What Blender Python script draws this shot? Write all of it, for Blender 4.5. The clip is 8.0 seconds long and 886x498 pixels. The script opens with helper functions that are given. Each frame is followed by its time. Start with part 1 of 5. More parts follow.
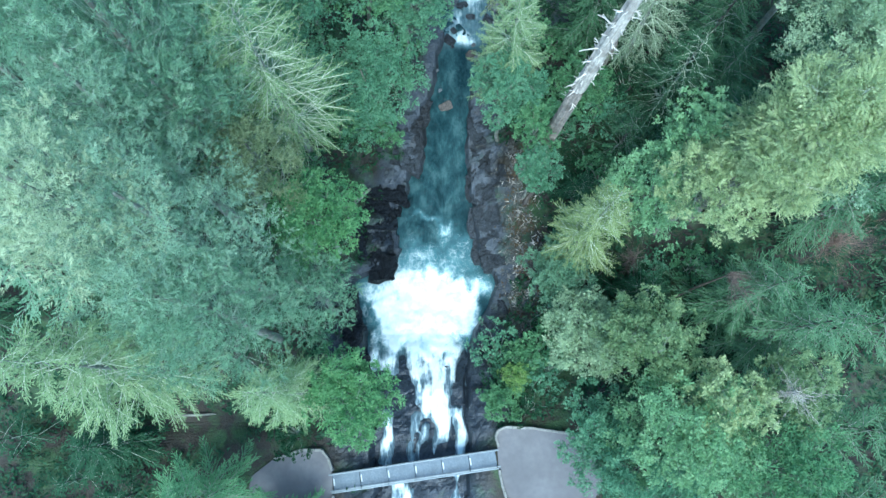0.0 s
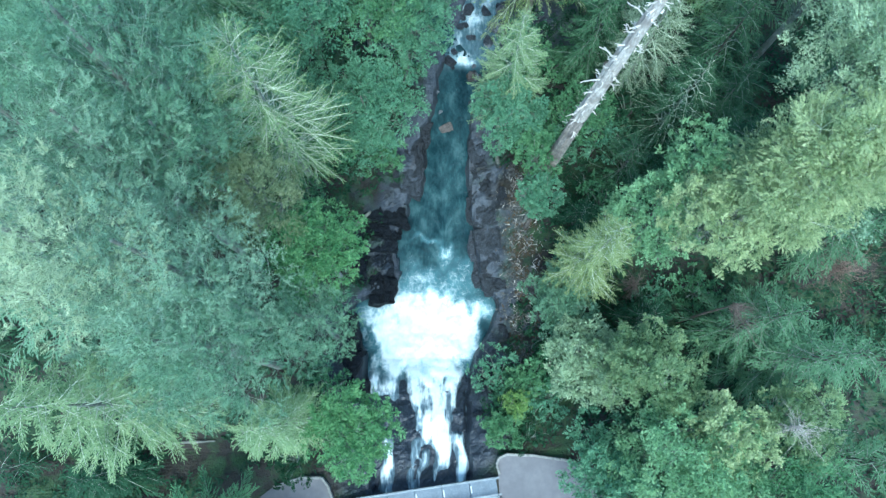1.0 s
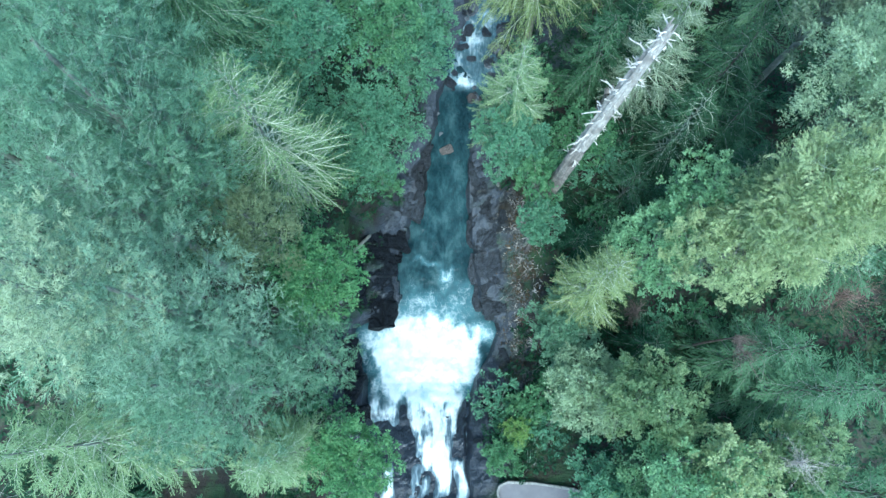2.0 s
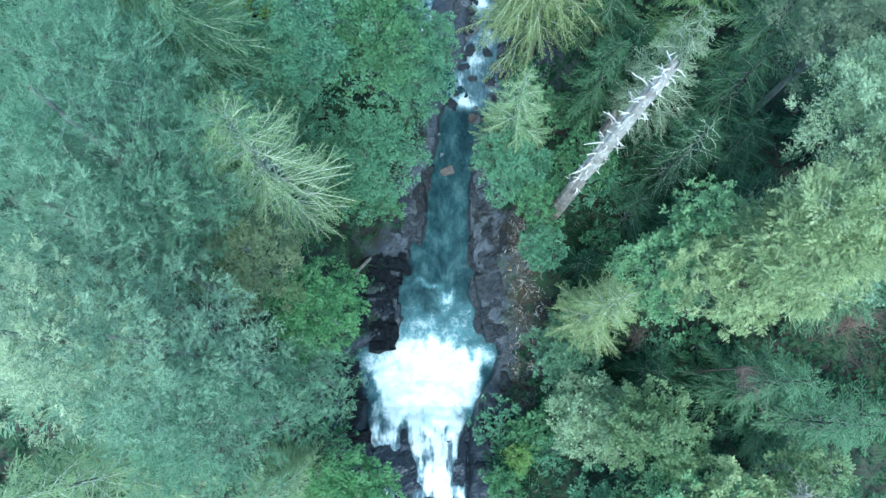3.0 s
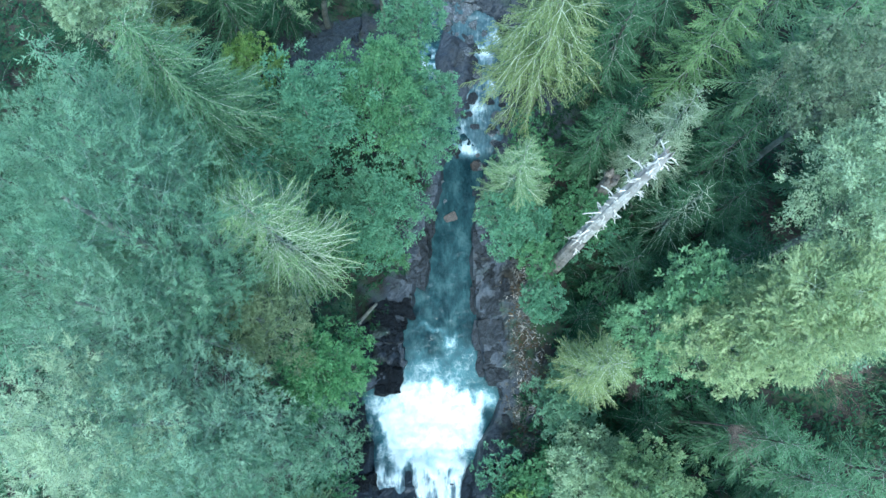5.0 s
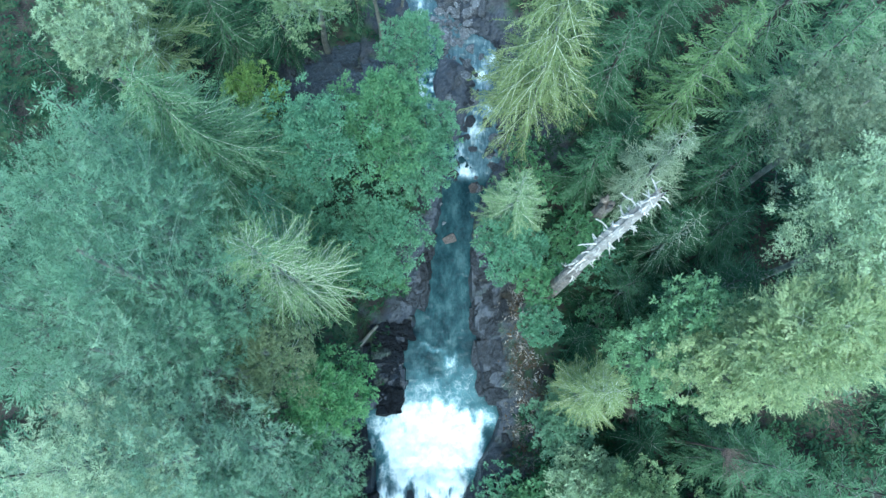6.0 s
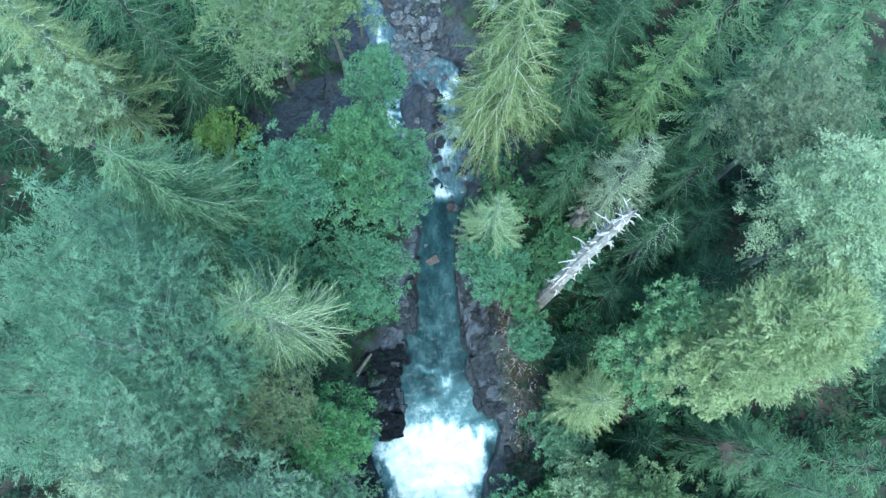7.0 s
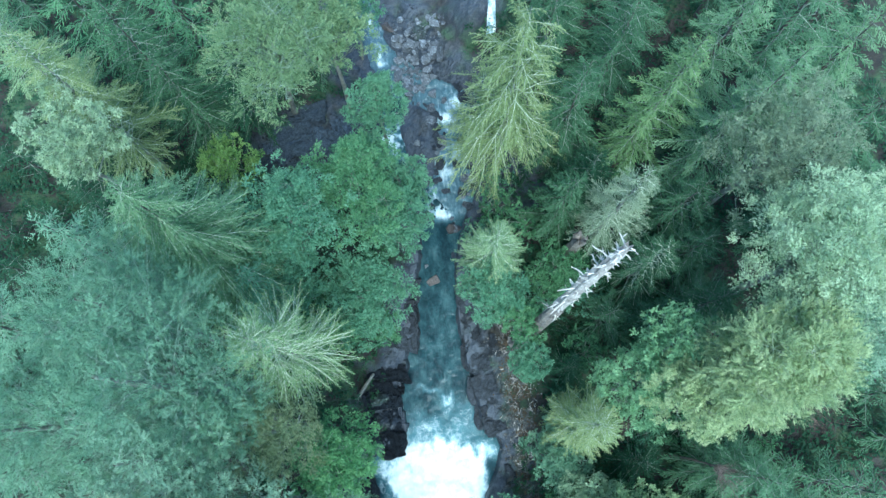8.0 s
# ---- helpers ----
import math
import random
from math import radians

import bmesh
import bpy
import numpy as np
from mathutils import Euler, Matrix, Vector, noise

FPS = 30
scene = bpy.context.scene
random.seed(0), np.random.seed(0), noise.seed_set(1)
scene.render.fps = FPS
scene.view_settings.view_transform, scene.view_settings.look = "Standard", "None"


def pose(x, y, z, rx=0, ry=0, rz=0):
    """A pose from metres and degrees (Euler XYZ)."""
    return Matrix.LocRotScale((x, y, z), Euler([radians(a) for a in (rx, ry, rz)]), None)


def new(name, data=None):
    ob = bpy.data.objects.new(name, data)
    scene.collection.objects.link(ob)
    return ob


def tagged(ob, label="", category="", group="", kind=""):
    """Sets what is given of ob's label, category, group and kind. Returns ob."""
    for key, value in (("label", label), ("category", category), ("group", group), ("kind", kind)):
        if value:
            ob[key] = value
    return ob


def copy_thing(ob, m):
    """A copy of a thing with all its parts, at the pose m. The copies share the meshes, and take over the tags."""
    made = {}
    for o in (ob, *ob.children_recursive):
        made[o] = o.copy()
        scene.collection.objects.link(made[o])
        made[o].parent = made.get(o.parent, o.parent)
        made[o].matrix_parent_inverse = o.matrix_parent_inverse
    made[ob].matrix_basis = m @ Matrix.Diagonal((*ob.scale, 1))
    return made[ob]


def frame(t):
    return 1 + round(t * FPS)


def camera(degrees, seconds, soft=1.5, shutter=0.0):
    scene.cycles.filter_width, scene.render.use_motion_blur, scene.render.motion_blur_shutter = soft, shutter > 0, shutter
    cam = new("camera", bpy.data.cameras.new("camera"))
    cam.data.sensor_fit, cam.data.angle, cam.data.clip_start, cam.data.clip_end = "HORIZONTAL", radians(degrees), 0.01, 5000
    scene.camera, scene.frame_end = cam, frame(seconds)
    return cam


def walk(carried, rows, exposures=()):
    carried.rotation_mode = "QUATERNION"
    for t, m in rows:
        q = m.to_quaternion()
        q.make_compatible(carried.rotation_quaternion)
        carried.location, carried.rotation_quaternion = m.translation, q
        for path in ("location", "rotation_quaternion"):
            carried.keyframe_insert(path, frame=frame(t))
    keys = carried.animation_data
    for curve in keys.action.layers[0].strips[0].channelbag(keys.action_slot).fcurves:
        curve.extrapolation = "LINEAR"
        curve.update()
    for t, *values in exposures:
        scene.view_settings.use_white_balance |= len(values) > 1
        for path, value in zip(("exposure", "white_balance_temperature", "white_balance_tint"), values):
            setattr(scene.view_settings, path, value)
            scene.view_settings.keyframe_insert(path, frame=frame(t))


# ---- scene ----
cam = camera(55.6, 8.0, soft=1.47)
METRES, EYE, TILT, LEAN, TURN = 20.0, 85.8, -80.5, 0.0, 0.0
ROWS = [
    (0.0, 0.0, 0.0, 0.0, 0.0, 0.0, -0.0),
    (0.5, 0.0007, 0.0097, 0.0517, 0.02, 0.1, 0.01),
    (1.0, -0.0003, 0.0209, 0.1054, 0.03, 0.17, 0.03),
    (1.5, -0.0002, 0.0311, 0.159, 0.04, 0.25, 0.03),
    (3.0, -0.0054, 0.0598, 0.3162, 0.05, 0.44, 0.05),
    (3.5, -0.0096, 0.0429, 0.3715, 0.06, 0.47, 0.03),
    (4.0, -0.0128, 0.0071, 0.4298, 0.1, 0.51, 0.01),
    (4.5, -0.0157, -0.031, 0.4869, 0.12, 0.55, -0.01),
    (6.0, -0.0193, -0.1524, 0.6581, 0.04, 0.6, 0.45),
    (6.5, -0.0201, -0.1924, 0.7148, -0.58, 0.61, 3.6),
    (7.0, -0.0205, -0.2333, 0.7712, -1.15, 0.58, 6.54),
    (7.5, -0.02, -0.2711, 0.824, -1.23, 0.61, 6.92),
    (8.0, -0.0181, -0.3111, 0.8801, -1.22, 0.67, 6.84),
]
walk(cam, [(t, pose(0, 0, EYE, TILT, LEAN, TURN) @ pose(METRES * x, METRES * y, METRES * z, 90 + pitch, roll, yaw)) for t, x, y, z, yaw, pitch, roll in ROWS],
     exposures=[(0.0, 1.6, 5100, -8), (8.0, 1.6, 5100, -8)])

# ---- world and sun: a clear sky, the gorge itself in soft shade ----
SUN_EL, SUN_AZ = radians(67), radians(178)
world = bpy.data.worlds.new("sky")
scene.world = world
world.use_nodes = True
wn = world.node_tree.nodes
sky = wn.new("ShaderNodeTexSky")
sky.sky_type = "NISHITA"
sky.sun_disc = False
sky.sun_elevation, sky.sun_rotation = SUN_EL, SUN_AZ
world.node_tree.links.new(sky.outputs[0], wn["Background"].inputs[0])
wn["Background"].inputs[1].default_value = 0.105
sun = new("sun", bpy.data.lights.new("sun", "SUN"))
sun.data.energy, sun.data.angle, sun.data.color = 2.0, radians(30), (1.0, 0.96, 0.88)
sun.rotation_euler = (radians(90) - SUN_EL, 0, radians(180) - SUN_AZ)


# ---- materials ----
def material(name):
    m = bpy.data.materials.new(name)
    m.use_nodes = True
    t = m.node_tree
    return m, t, t.nodes["Principled BSDF"], t.nodes["Material Output"]


def node(t, kind, **given):
    n = t.nodes.new("ShaderNode" + kind)
    for key, value in given.items():
        if key in n.inputs:
            n.inputs[key].default_value = value
    return n


def coords(t, scale=(1, 1, 1)):
    c, m = t.nodes.new("ShaderNodeTexCoord"), t.nodes.new("ShaderNodeMapping")
    m.inputs["Scale"].default_value = scale
    t.links.new(c.outputs["Object"], m.inputs[0])
    return m.outputs[0]


def noise_of(t, vector, scale, detail=4.0, rough=0.6):
    n = node(t, "TexNoise", Scale=scale, Detail=detail, Roughness=rough)
    t.links.new(vector, n.inputs["Vector"])
    return n.outputs["Fac"]


def ramp(t, fac, *stops):
    r = t.nodes.new("ShaderNodeValToRGB")
    while len(r.color_ramp.elements) < len(stops):
        r.color_ramp.elements.new(0.5)
    for e, (p, c) in zip(r.color_ramp.elements, stops):
        e.position, e.color = p, (*c, 1) if len(c) == 3 else c
    t.links.new(fac, r.inputs[0])
    return r.outputs[0]


def mixed(t, fac, a, b, how="MIX"):
    m = t.nodes.new("ShaderNodeMix")
    m.data_type, m.blend_type = "RGBA", how
    for socket, value in ((m.inputs[0], fac), (m.inputs[6], a), (m.inputs[7], b)):
        if isinstance(value, bpy.types.NodeSocket):
            t.links.new(value, socket)
        elif isinstance(value, (int, float)):
            socket.default_value = value
        else:
            socket.default_value = (*value, 1)
    return m.outputs[2]


def bumped(t, bsdf, height, strength=0.5, distance=0.1):
    b = node(t, "Bump", Strength=strength, Distance=distance)
    t.links.new(height, b.inputs["Height"])
    t.links.new(b.outputs[0], bsdf.inputs["Normal"])


def leaf_material(name, dark, light, tip=None, through_part=0.38):
    """Foliage: colour varies from shoot to shoot (the attribute 'tone') and in patches, and light comes through the blades."""
    m, t, bsdf, out = material(name)
    tone = t.nodes.new("ShaderNodeAttribute")
    tone.attribute_name = "tone"
    patch = noise_of(t, coords(t), 0.55, 3.0)
    a = ramp(t, tone.outputs["Fac"], (0.0, dark), (0.7, light), (1.0, tip or light))
    b = mixed(t, ramp(t, patch, (0.35, (0, 0, 0)), (0.7, (1, 1, 1))), a, tuple(0.5 * (p + q) for p, q in zip(light, tip or light)))
    b = mixed(t, 0.6, a, b)
    t.links.new(b, bsdf.inputs["Base Color"])
    bsdf.inputs["Roughness"].default_value = 0.55
    bsdf.inputs["Specular IOR Level"].default_value = 0.22
    tr = t.nodes.new("ShaderNodeBsdfTranslucent")
    t.links.new(b, tr.inputs[0])
    mx = t.nodes.new("ShaderNodeMixShader")
    mx.inputs[0].default_value = through_part
    t.links.new(bsdf.outputs[0], mx.inputs[1])
    t.links.new(tr.outputs[0], mx.inputs[2])
    t.links.new(mx.outputs[0], out.inputs["Surface"])
    return m


LEAF = {
    "teal": leaf_material("leaf_teal", (0.075, 0.165, 0.095), (0.215, 0.36, 0.225), (0.32, 0.48, 0.305)),
    "pale": leaf_material("leaf_pale", (0.085, 0.165, 0.075), (0.245, 0.36, 0.18), (0.40, 0.48, 0.24)),
    "green": leaf_material("leaf_green", (0.052, 0.14, 0.065), (0.155, 0.315, 0.15), (0.25, 0.41, 0.2)),
    "mid": leaf_material("leaf_mid", (0.062, 0.155, 0.09), (0.175, 0.345, 0.205), (0.26, 0.44, 0.265)),
    "spruce": leaf_material("leaf_spruce", (0.036, 0.095, 0.046), (0.125, 0.235, 0.122), (0.205, 0.33, 0.175)),
    # deep, dark: hemlock green lowered; the shade of forest gaps is in the colour
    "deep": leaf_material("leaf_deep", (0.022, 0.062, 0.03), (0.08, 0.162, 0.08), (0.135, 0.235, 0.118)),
    "dark": leaf_material("leaf_dark_shade", (0.011, 0.04, 0.02), (0.036, 0.095, 0.047), (0.065, 0.145, 0.07)),
    "yellow": leaf_material("leaf_yellow", (0.14, 0.22, 0.10), (0.42, 0.52, 0.265), (0.62, 0.68, 0.38)),
    "lemon": leaf_material("leaf_lemon", (0.09, 0.19, 0.05), (0.26, 0.42, 0.13), (0.4, 0.52, 0.18)),
    "brown": leaf_material("leaf_brown", (0.105, 0.165, 0.085), (0.245, 0.31, 0.165), (0.36, 0.40, 0.22)),
    "grey": leaf_material("leaf_grey", (0.09, 0.145, 0.09), (0.25, 0.325, 0.205), (0.39, 0.445, 0.29)),
    "mist": leaf_material("leaf_mist", (0.20, 0.28, 0.16), (0.47, 0.57, 0.36), (0.64, 0.72, 0.47)),
    "olive": leaf_material("leaf_olive", (0.05, 0.11, 0.045), (0.155, 0.26, 0.105), (0.27, 0.36, 0.155)),
    "fern": leaf_material("leaf_fern", (0.08, 0.165, 0.07), (0.25, 0.38, 0.17), (0.42, 0.52, 0.25)),
    "bright": leaf_material("leaf_bright", (0.05, 0.14, 0.055), (0.16, 0.335, 0.14), (0.27, 0.44, 0.19)),
    "dome": leaf_material("leaf_dome", (0.19, 0.285, 0.165), (0.5, 0.63, 0.4), (0.66, 0.76, 0.51)),
    "silver": leaf_material("leaf_silver", (0.14, 0.225, 0.13), (0.37, 0.49, 0.3), (0.52, 0.62, 0.4)),
    "moss": leaf_material("leaf_moss", (0.08, 0.14, 0.05), (0.24, 0.32, 0.135), (0.44, 0.49, 0.23)),
    "cedar": leaf_material("leaf_cedar", (0.06, 0.135, 0.06), (0.18, 0.30, 0.15), (0.30, 0.42, 0.235)),
    "alder": leaf_material("leaf_alder", (0.095, 0.205, 0.1), (0.27, 0.455, 0.235), (0.4, 0.57, 0.3)),
    "blue": leaf_material("leaf_blue", (0.105, 0.195, 0.13), (0.285, 0.43, 0.285), (0.44, 0.57, 0.39)),
}


def bark_material(name, dark, light, scale=3.0):
    m, t, bsdf, _ = material(name)
    v = coords(t, (1, 1, 0.2))
    n = noise_of(t, v, scale * 3, 6.0)
    c = ramp(t, n, (0.3, dark), (0.7, light))
    t.links.new(mixed(t, ramp(t, noise_of(t, coords(t), 0.8), (0.4, (0, 0, 0)), (0.65, (1, 1, 1))), c, tuple(0.8 * x for x in dark)), bsdf.inputs["Base Color"])
    bsdf.inputs["Roughness"].default_value = 0.85
    bumped(t, bsdf, n, 0.8, 0.08)
    return m


BARK = bark_material("bark", (0.06, 0.05, 0.045), (0.20, 0.18, 0.16))
TWIG = bark_material("twig_wood", (0.20, 0.23, 0.18), (0.40, 0.44, 0.35))
MOSSY = bark_material("mossy_wood", (0.44, 0.50, 0.36), (0.70, 0.75, 0.60))
LICHEN = bark_material("lichen_twig", (0.26, 0.34, 0.26), (0.46, 0.55, 0.44))
PALE_BARK = bark_material("pale_bark", (0.20, 0.205, 0.175), (0.45, 0.45, 0.385))
SILVER = bark_material("silver_wood", (0.58, 0.54, 0.49), (0.90, 0.85, 0.78))
WEATHERED = bark_material("weathered_wood", (0.36, 0.325, 0.29), (0.74, 0.69, 0.62))
GREY_TRUNK = bark_material("grey_trunk", (0.17, 0.15, 0.13), (0.46, 0.41, 0.365))
REDWOOD = bark_material("red_dead_twig", (0.17, 0.11, 0.09), (0.36, 0.25, 0.20))
DEAD = bark_material("dead_twig", (0.12, 0.095, 0.08), (0.27, 0.215, 0.18))


def rock_material(name, dark, light, rust=(0.10, 0.055, 0.03), rust_part=0.12, wet=0.55, gloss=0.5):
    m, t, bsdf, _ = material(name)
    v = coords(t)
    big, fine = noise_of(t, v, 0.7, 5.0), noise_of(t, v, 9.0, 6.0)
    vor = node(t, "TexVoronoi", Scale=1.3)
    vor.feature = "DISTANCE_TO_EDGE"
    t.links.new(v, vor.inputs["Vector"])
    c = mixed(t, big, dark, light)
    c = mixed(t, ramp(t, noise_of(t, v, 2.4, 5.0, 0.6), (0.42, (0.6,) * 3), (0.6, (0, 0, 0))), c, tuple(0.45 * (p + q) for p, q in zip(dark, dark)))
    c = mixed(t, ramp(t, fine, (0.5, (0, 0, 0)), (0.72, (0.6,) * 3)), c, tuple(1.6 * x for x in light))
    c = mixed(t, ramp(t, noise_of(t, v, 0.45, 3.0), (0.6, (0, 0, 0)), (0.72, (rust_part,) * 3)), c, rust)
    c = mixed(t, ramp(t, vor.outputs["Distance"], (0.0, (0.85,) * 3), (0.035, (0, 0, 0))), c, tuple(0.5 * x for x in dark))
    own = t.nodes.new("ShaderNodeObjectInfo")
    c = mixed(t, 1.0, c, ramp(t, own.outputs["Random"], (0.0, (0.55,) * 3), (1.0, (1.35, 1.33, 1.3))), "MULTIPLY")
    t.links.new(c, bsdf.inputs["Base Color"])
    bsdf.inputs["Specular IOR Level"].default_value = gloss
    t.links.new(ramp(t, big, (0.3, (wet,) * 3), (0.7, (0.85,) * 3)), bsdf.inputs["Roughness"])
    s = node(t, "Math")
    s.operation = "ADD"
    t.links.new(fine, s.inputs[0])
    t.links.new(big, s.inputs[1])
    bumped(t, bsdf, s.outputs[0], 1.0, 0.25)
    return m


ROCK = rock_material("bedrock", (0.017, 0.020, 0.027), (0.070, 0.084, 0.104))
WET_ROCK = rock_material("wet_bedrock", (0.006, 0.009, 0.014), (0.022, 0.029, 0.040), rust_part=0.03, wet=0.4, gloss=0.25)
SLAB_ROCK = rock_material("slab_rock", (0.035, 0.05, 0.072), (0.105, 0.135, 0.175), rust_part=0.03)
STONE = rock_material("river_stone", (0.085, 0.095, 0.11), (0.27, 0.29, 0.32), rust_part=0.03)
PALE_STONE = rock_material("pale_rubble", (0.10, 0.10, 0.095), (0.38, 0.38, 0.36), rust_part=0.3)
RED_STONE = rock_material("red_stone", (0.09, 0.078, 0.074), (0.25, 0.215, 0.20), rust_part=0.15)


def ground_material():
    """Forest soil with litter and moss, turning to bedrock where the attribute 'rock' says so."""
    m, t, bsdf, _ = material("ground")
    v = coords(t)
    big, fine = noise_of(t, v, 0.35, 4.0), noise_of(t, v, 5.0, 6.0)
    soil = ramp(t, fine, (0.3, (0.012, 0.012, 0.009)), (0.55, (0.03, 0.026, 0.019)), (0.75, (0.06, 0.049, 0.036)))
    moss = ramp(t, fine, (0.3, (0.018, 0.045, 0.018)), (0.7, (0.06, 0.11, 0.04)))
    earth = mixed(t, ramp(t, big, (0.45, (0, 0, 0)), (0.58, (1, 1, 1))), soil, moss)
    stone = mixed(t, big, (0.018, 0.025, 0.037), (0.064, 0.080, 0.106))
    stone = mixed(t, ramp(t, fine, (0.4, (0, 0, 0)), (0.8, (1, 1, 1))), stone, (0.13, 0.14, 0.16))
    stone = mixed(t, ramp(t, noise_of(t, v, 0.5, 4.0), (0.60, (0, 0, 0)), (0.72, (0.3,) * 3)), stone, (0.09, 0.06, 0.035))
    a = t.nodes.new("ShaderNodeAttribute")
    a.attribute_name = "rock"
    wet = t.nodes.new("ShaderNodeAttribute")
    wet.attribute_name = "wet"
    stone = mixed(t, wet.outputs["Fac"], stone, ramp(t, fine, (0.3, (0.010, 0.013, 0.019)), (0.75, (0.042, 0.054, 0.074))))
    t.links.new(mixed(t, a.outputs["Fac"], earth, stone), bsdf.inputs["Base Color"])
    t.links.new(mixed(t, wet.outputs["Fac"], ramp(t, fine, (0.3, (0.45,) * 3), (0.7, (0.9,) * 3)), (0.3, 0.3, 0.3)), bsdf.inputs["Roughness"])
    bumped(t, bsdf, fine, 0.8, 0.15)
    return m


def water_material():
    """Clear blue-green pool water with white foam where the attribute 'foam' is high."""
    m, t, bsdf, out = material("river_water")
    v = coords(t)
    a = t.nodes.new("ShaderNodeAttribute")
    a.attribute_name = "foam"
    film = t.nodes.new("ShaderNodeAttribute")
    film.attribute_name = "film"
    n1, n2 = noise_of(t, coords(t, (1.0, 0.75, 0.6)), 1.1, 8.0, 0.68), noise_of(t, coords(t, (2.0, 0.4, 0.4)), 2.2, 5.0, 0.6)
    lace = node(t, "TexVoronoi", Scale=2.3)
    lace.feature = "DISTANCE_TO_EDGE"
    warp = node(t, "VectorMath")
    fold = node(t, "TexNoise", Scale=0.8, Detail=6.0, Roughness=0.7)
    t.links.new(v, fold.inputs["Vector"])
    t.links.new(v, warp.inputs[0])
    t.links.new(fold.outputs["Color"], warp.inputs[1])
    t.links.new(warp.outputs[0], lace.inputs["Vector"])
    net = ramp(t, lace.outputs["Distance"], (0.0, (0.64,) * 3), (0.05, (0.48,) * 3), (0.4, (0.40,) * 3))
    second = mixed(t, film.outputs["Fac"], net, n2)
    s = node(t, "Math")
    s.operation = "ADD"
    t.links.new(n1, s.inputs[0])
    t.links.new(second, s.inputs[1])
    s2 = node(t, "Math")
    s2.operation = "MULTIPLY_ADD"
    t.links.new(s.outputs[0], s2.inputs[0])
    s2.inputs[1].default_value = 1.1
    s2.inputs[2].default_value = -1.05
    s3 = node(t, "Math")
    s3.operation = "ADD"
    t.links.new(s2.outputs[0], s3.inputs[0])
    t.links.new(a.outputs["Fac"], s3.inputs[1])
    mask = ramp(t, s3.outputs[0], (0.30, (0, 0, 0)), (0.55, (0.3,) * 3), (0.90, (1, 1, 1)))
    streak = noise_of(t, coords(t, (1.0, 0.6, 1)), 0.7, 9.0, 0.6)
    ripple = noise_of(t, coords(t, (1.0, 0.5, 1)), 3.4, 6.0, 0.65)
    both = node(t, "Math")
    both.operation = "MULTIPLY_ADD"
    t.links.new(ripple, both.inputs[0])
    both.inputs[1].default_value = 0.45
    shift = node(t, "Math")
    shift.operation = "SUBTRACT"
    t.links.new(streak, shift.inputs[0])
    shift.inputs[1].default_value = 0.225
    t.links.new(shift.outputs[0], both.inputs[2])
    deep = ramp(t, both.outputs[0], (0.35, (0.009, 0.026, 0.032)), (0.52, (0.026, 0.060, 0.068)), (0.7, (0.062, 0.115, 0.12)))
    aer = mixed(t, ramp(t, a.outputs["Fac"], (0.05, (0, 0, 0)), (0.7, (0.9,) * 3)), deep, (0.18, 0.36, 0.41))
    aer = mixed(t, film.outputs["Fac"], aer, ramp(t, n2, (0.3, (0.055, 0.08, 0.10)), (0.7, (0.23, 0.31, 0.36))))
    t.links.new(mixed(t, mask, aer, ramp(t, n1, (0.3, (0.62, 0.79, 0.85)), (0.55, (0.85, 0.92, 0.94)))), bsdf.inputs["Base Color"])
    t.links.new(ramp(t, mask, (0.0, (0.08,) * 3), (1.0, (0.7,) * 3)), bsdf.inputs["Roughness"])
    bsdf.inputs["IOR"].default_value = 1.33
    bumped(t, bsdf, s.outputs[0], 0.5, 0.15)
    return m


GROUND, WATER = ground_material(), water_material()


def plain(name, a, b, scale=4.0, rough=0.8, metal=0.0, bump=0.2):
    m, t, bsdf, _ = material(name)
    v = coords(t)
    n = noise_of(t, v, scale, 6.0)
    c = ramp(t, n, (0.3, a), (0.7, b))
    c = mixed(t, ramp(t, noise_of(t, v, scale * 0.15, 3.0), (0.4, (0, 0, 0)), (0.7, (0.6,) * 3)), c, tuple(0.7 * x for x in a))
    t.links.new(c, bsdf.inputs["Base Color"])
    bsdf.inputs["Roughness"].default_value = rough
    bsdf.inputs["Metallic"].default_value = metal
    bumped(t, bsdf, n, bump, 0.02)
    return m


RUST = plain("dry_leaves", (0.055, 0.042, 0.026), (0.15, 0.105, 0.06), 1.5, 0.9)
CONCRETE = plain("worn_concrete", (0.135, 0.13, 0.14), (0.175, 0.17, 0.178), 1.6)
DECK = plain("grey_decking", (0.095, 0.125, 0.16), (0.16, 0.195, 0.235), 6.0, 0.6)
RAIL = plain("galvanised_rail", (0.18, 0.21, 0.235), (0.27, 0.30, 0.33), 6.0, 0.5, 0.3)
JOINT = plain("deck_joint", (0.45, 0.48, 0.50), (0.62, 0.64, 0.66), 6.0, 0.6)
KERB_STONE = plain("kerb_stone", (0.18, 0.18, 0.165), (0.36, 0.35, 0.33), 5.0, 0.9)


# ---- mesh helpers ----
def mesh_of(name, verts, faces, mat, smooth=False):
    """A mesh from an array of places and an array of faces that all have the same number of corners."""
    verts, faces = np.asarray(verts, np.float32), np.asarray(faces, np.int32)
    me = bpy.data.meshes.new(name)
    k = faces.shape[1]
    me.vertices.add(len(verts))
    me.vertices.foreach_set("co", verts.ravel())
    me.loops.add(faces.size)
    me.loops.foreach_set("vertex_index", faces.ravel())
    me.polygons.add(len(faces))
    me.polygons.foreach_set("loop_start", np.arange(0, faces.size, k, dtype=np.int32))
    me.polygons.foreach_set("use_smooth", np.full(len(faces), smooth))
    me.update(calc_edges=True)
    me.materials.append(mat)
    return me


def hung(name, me, parent=None, label=""):
    ob = new(name, me)
    ob.parent = parent
    return tagged(ob, label)


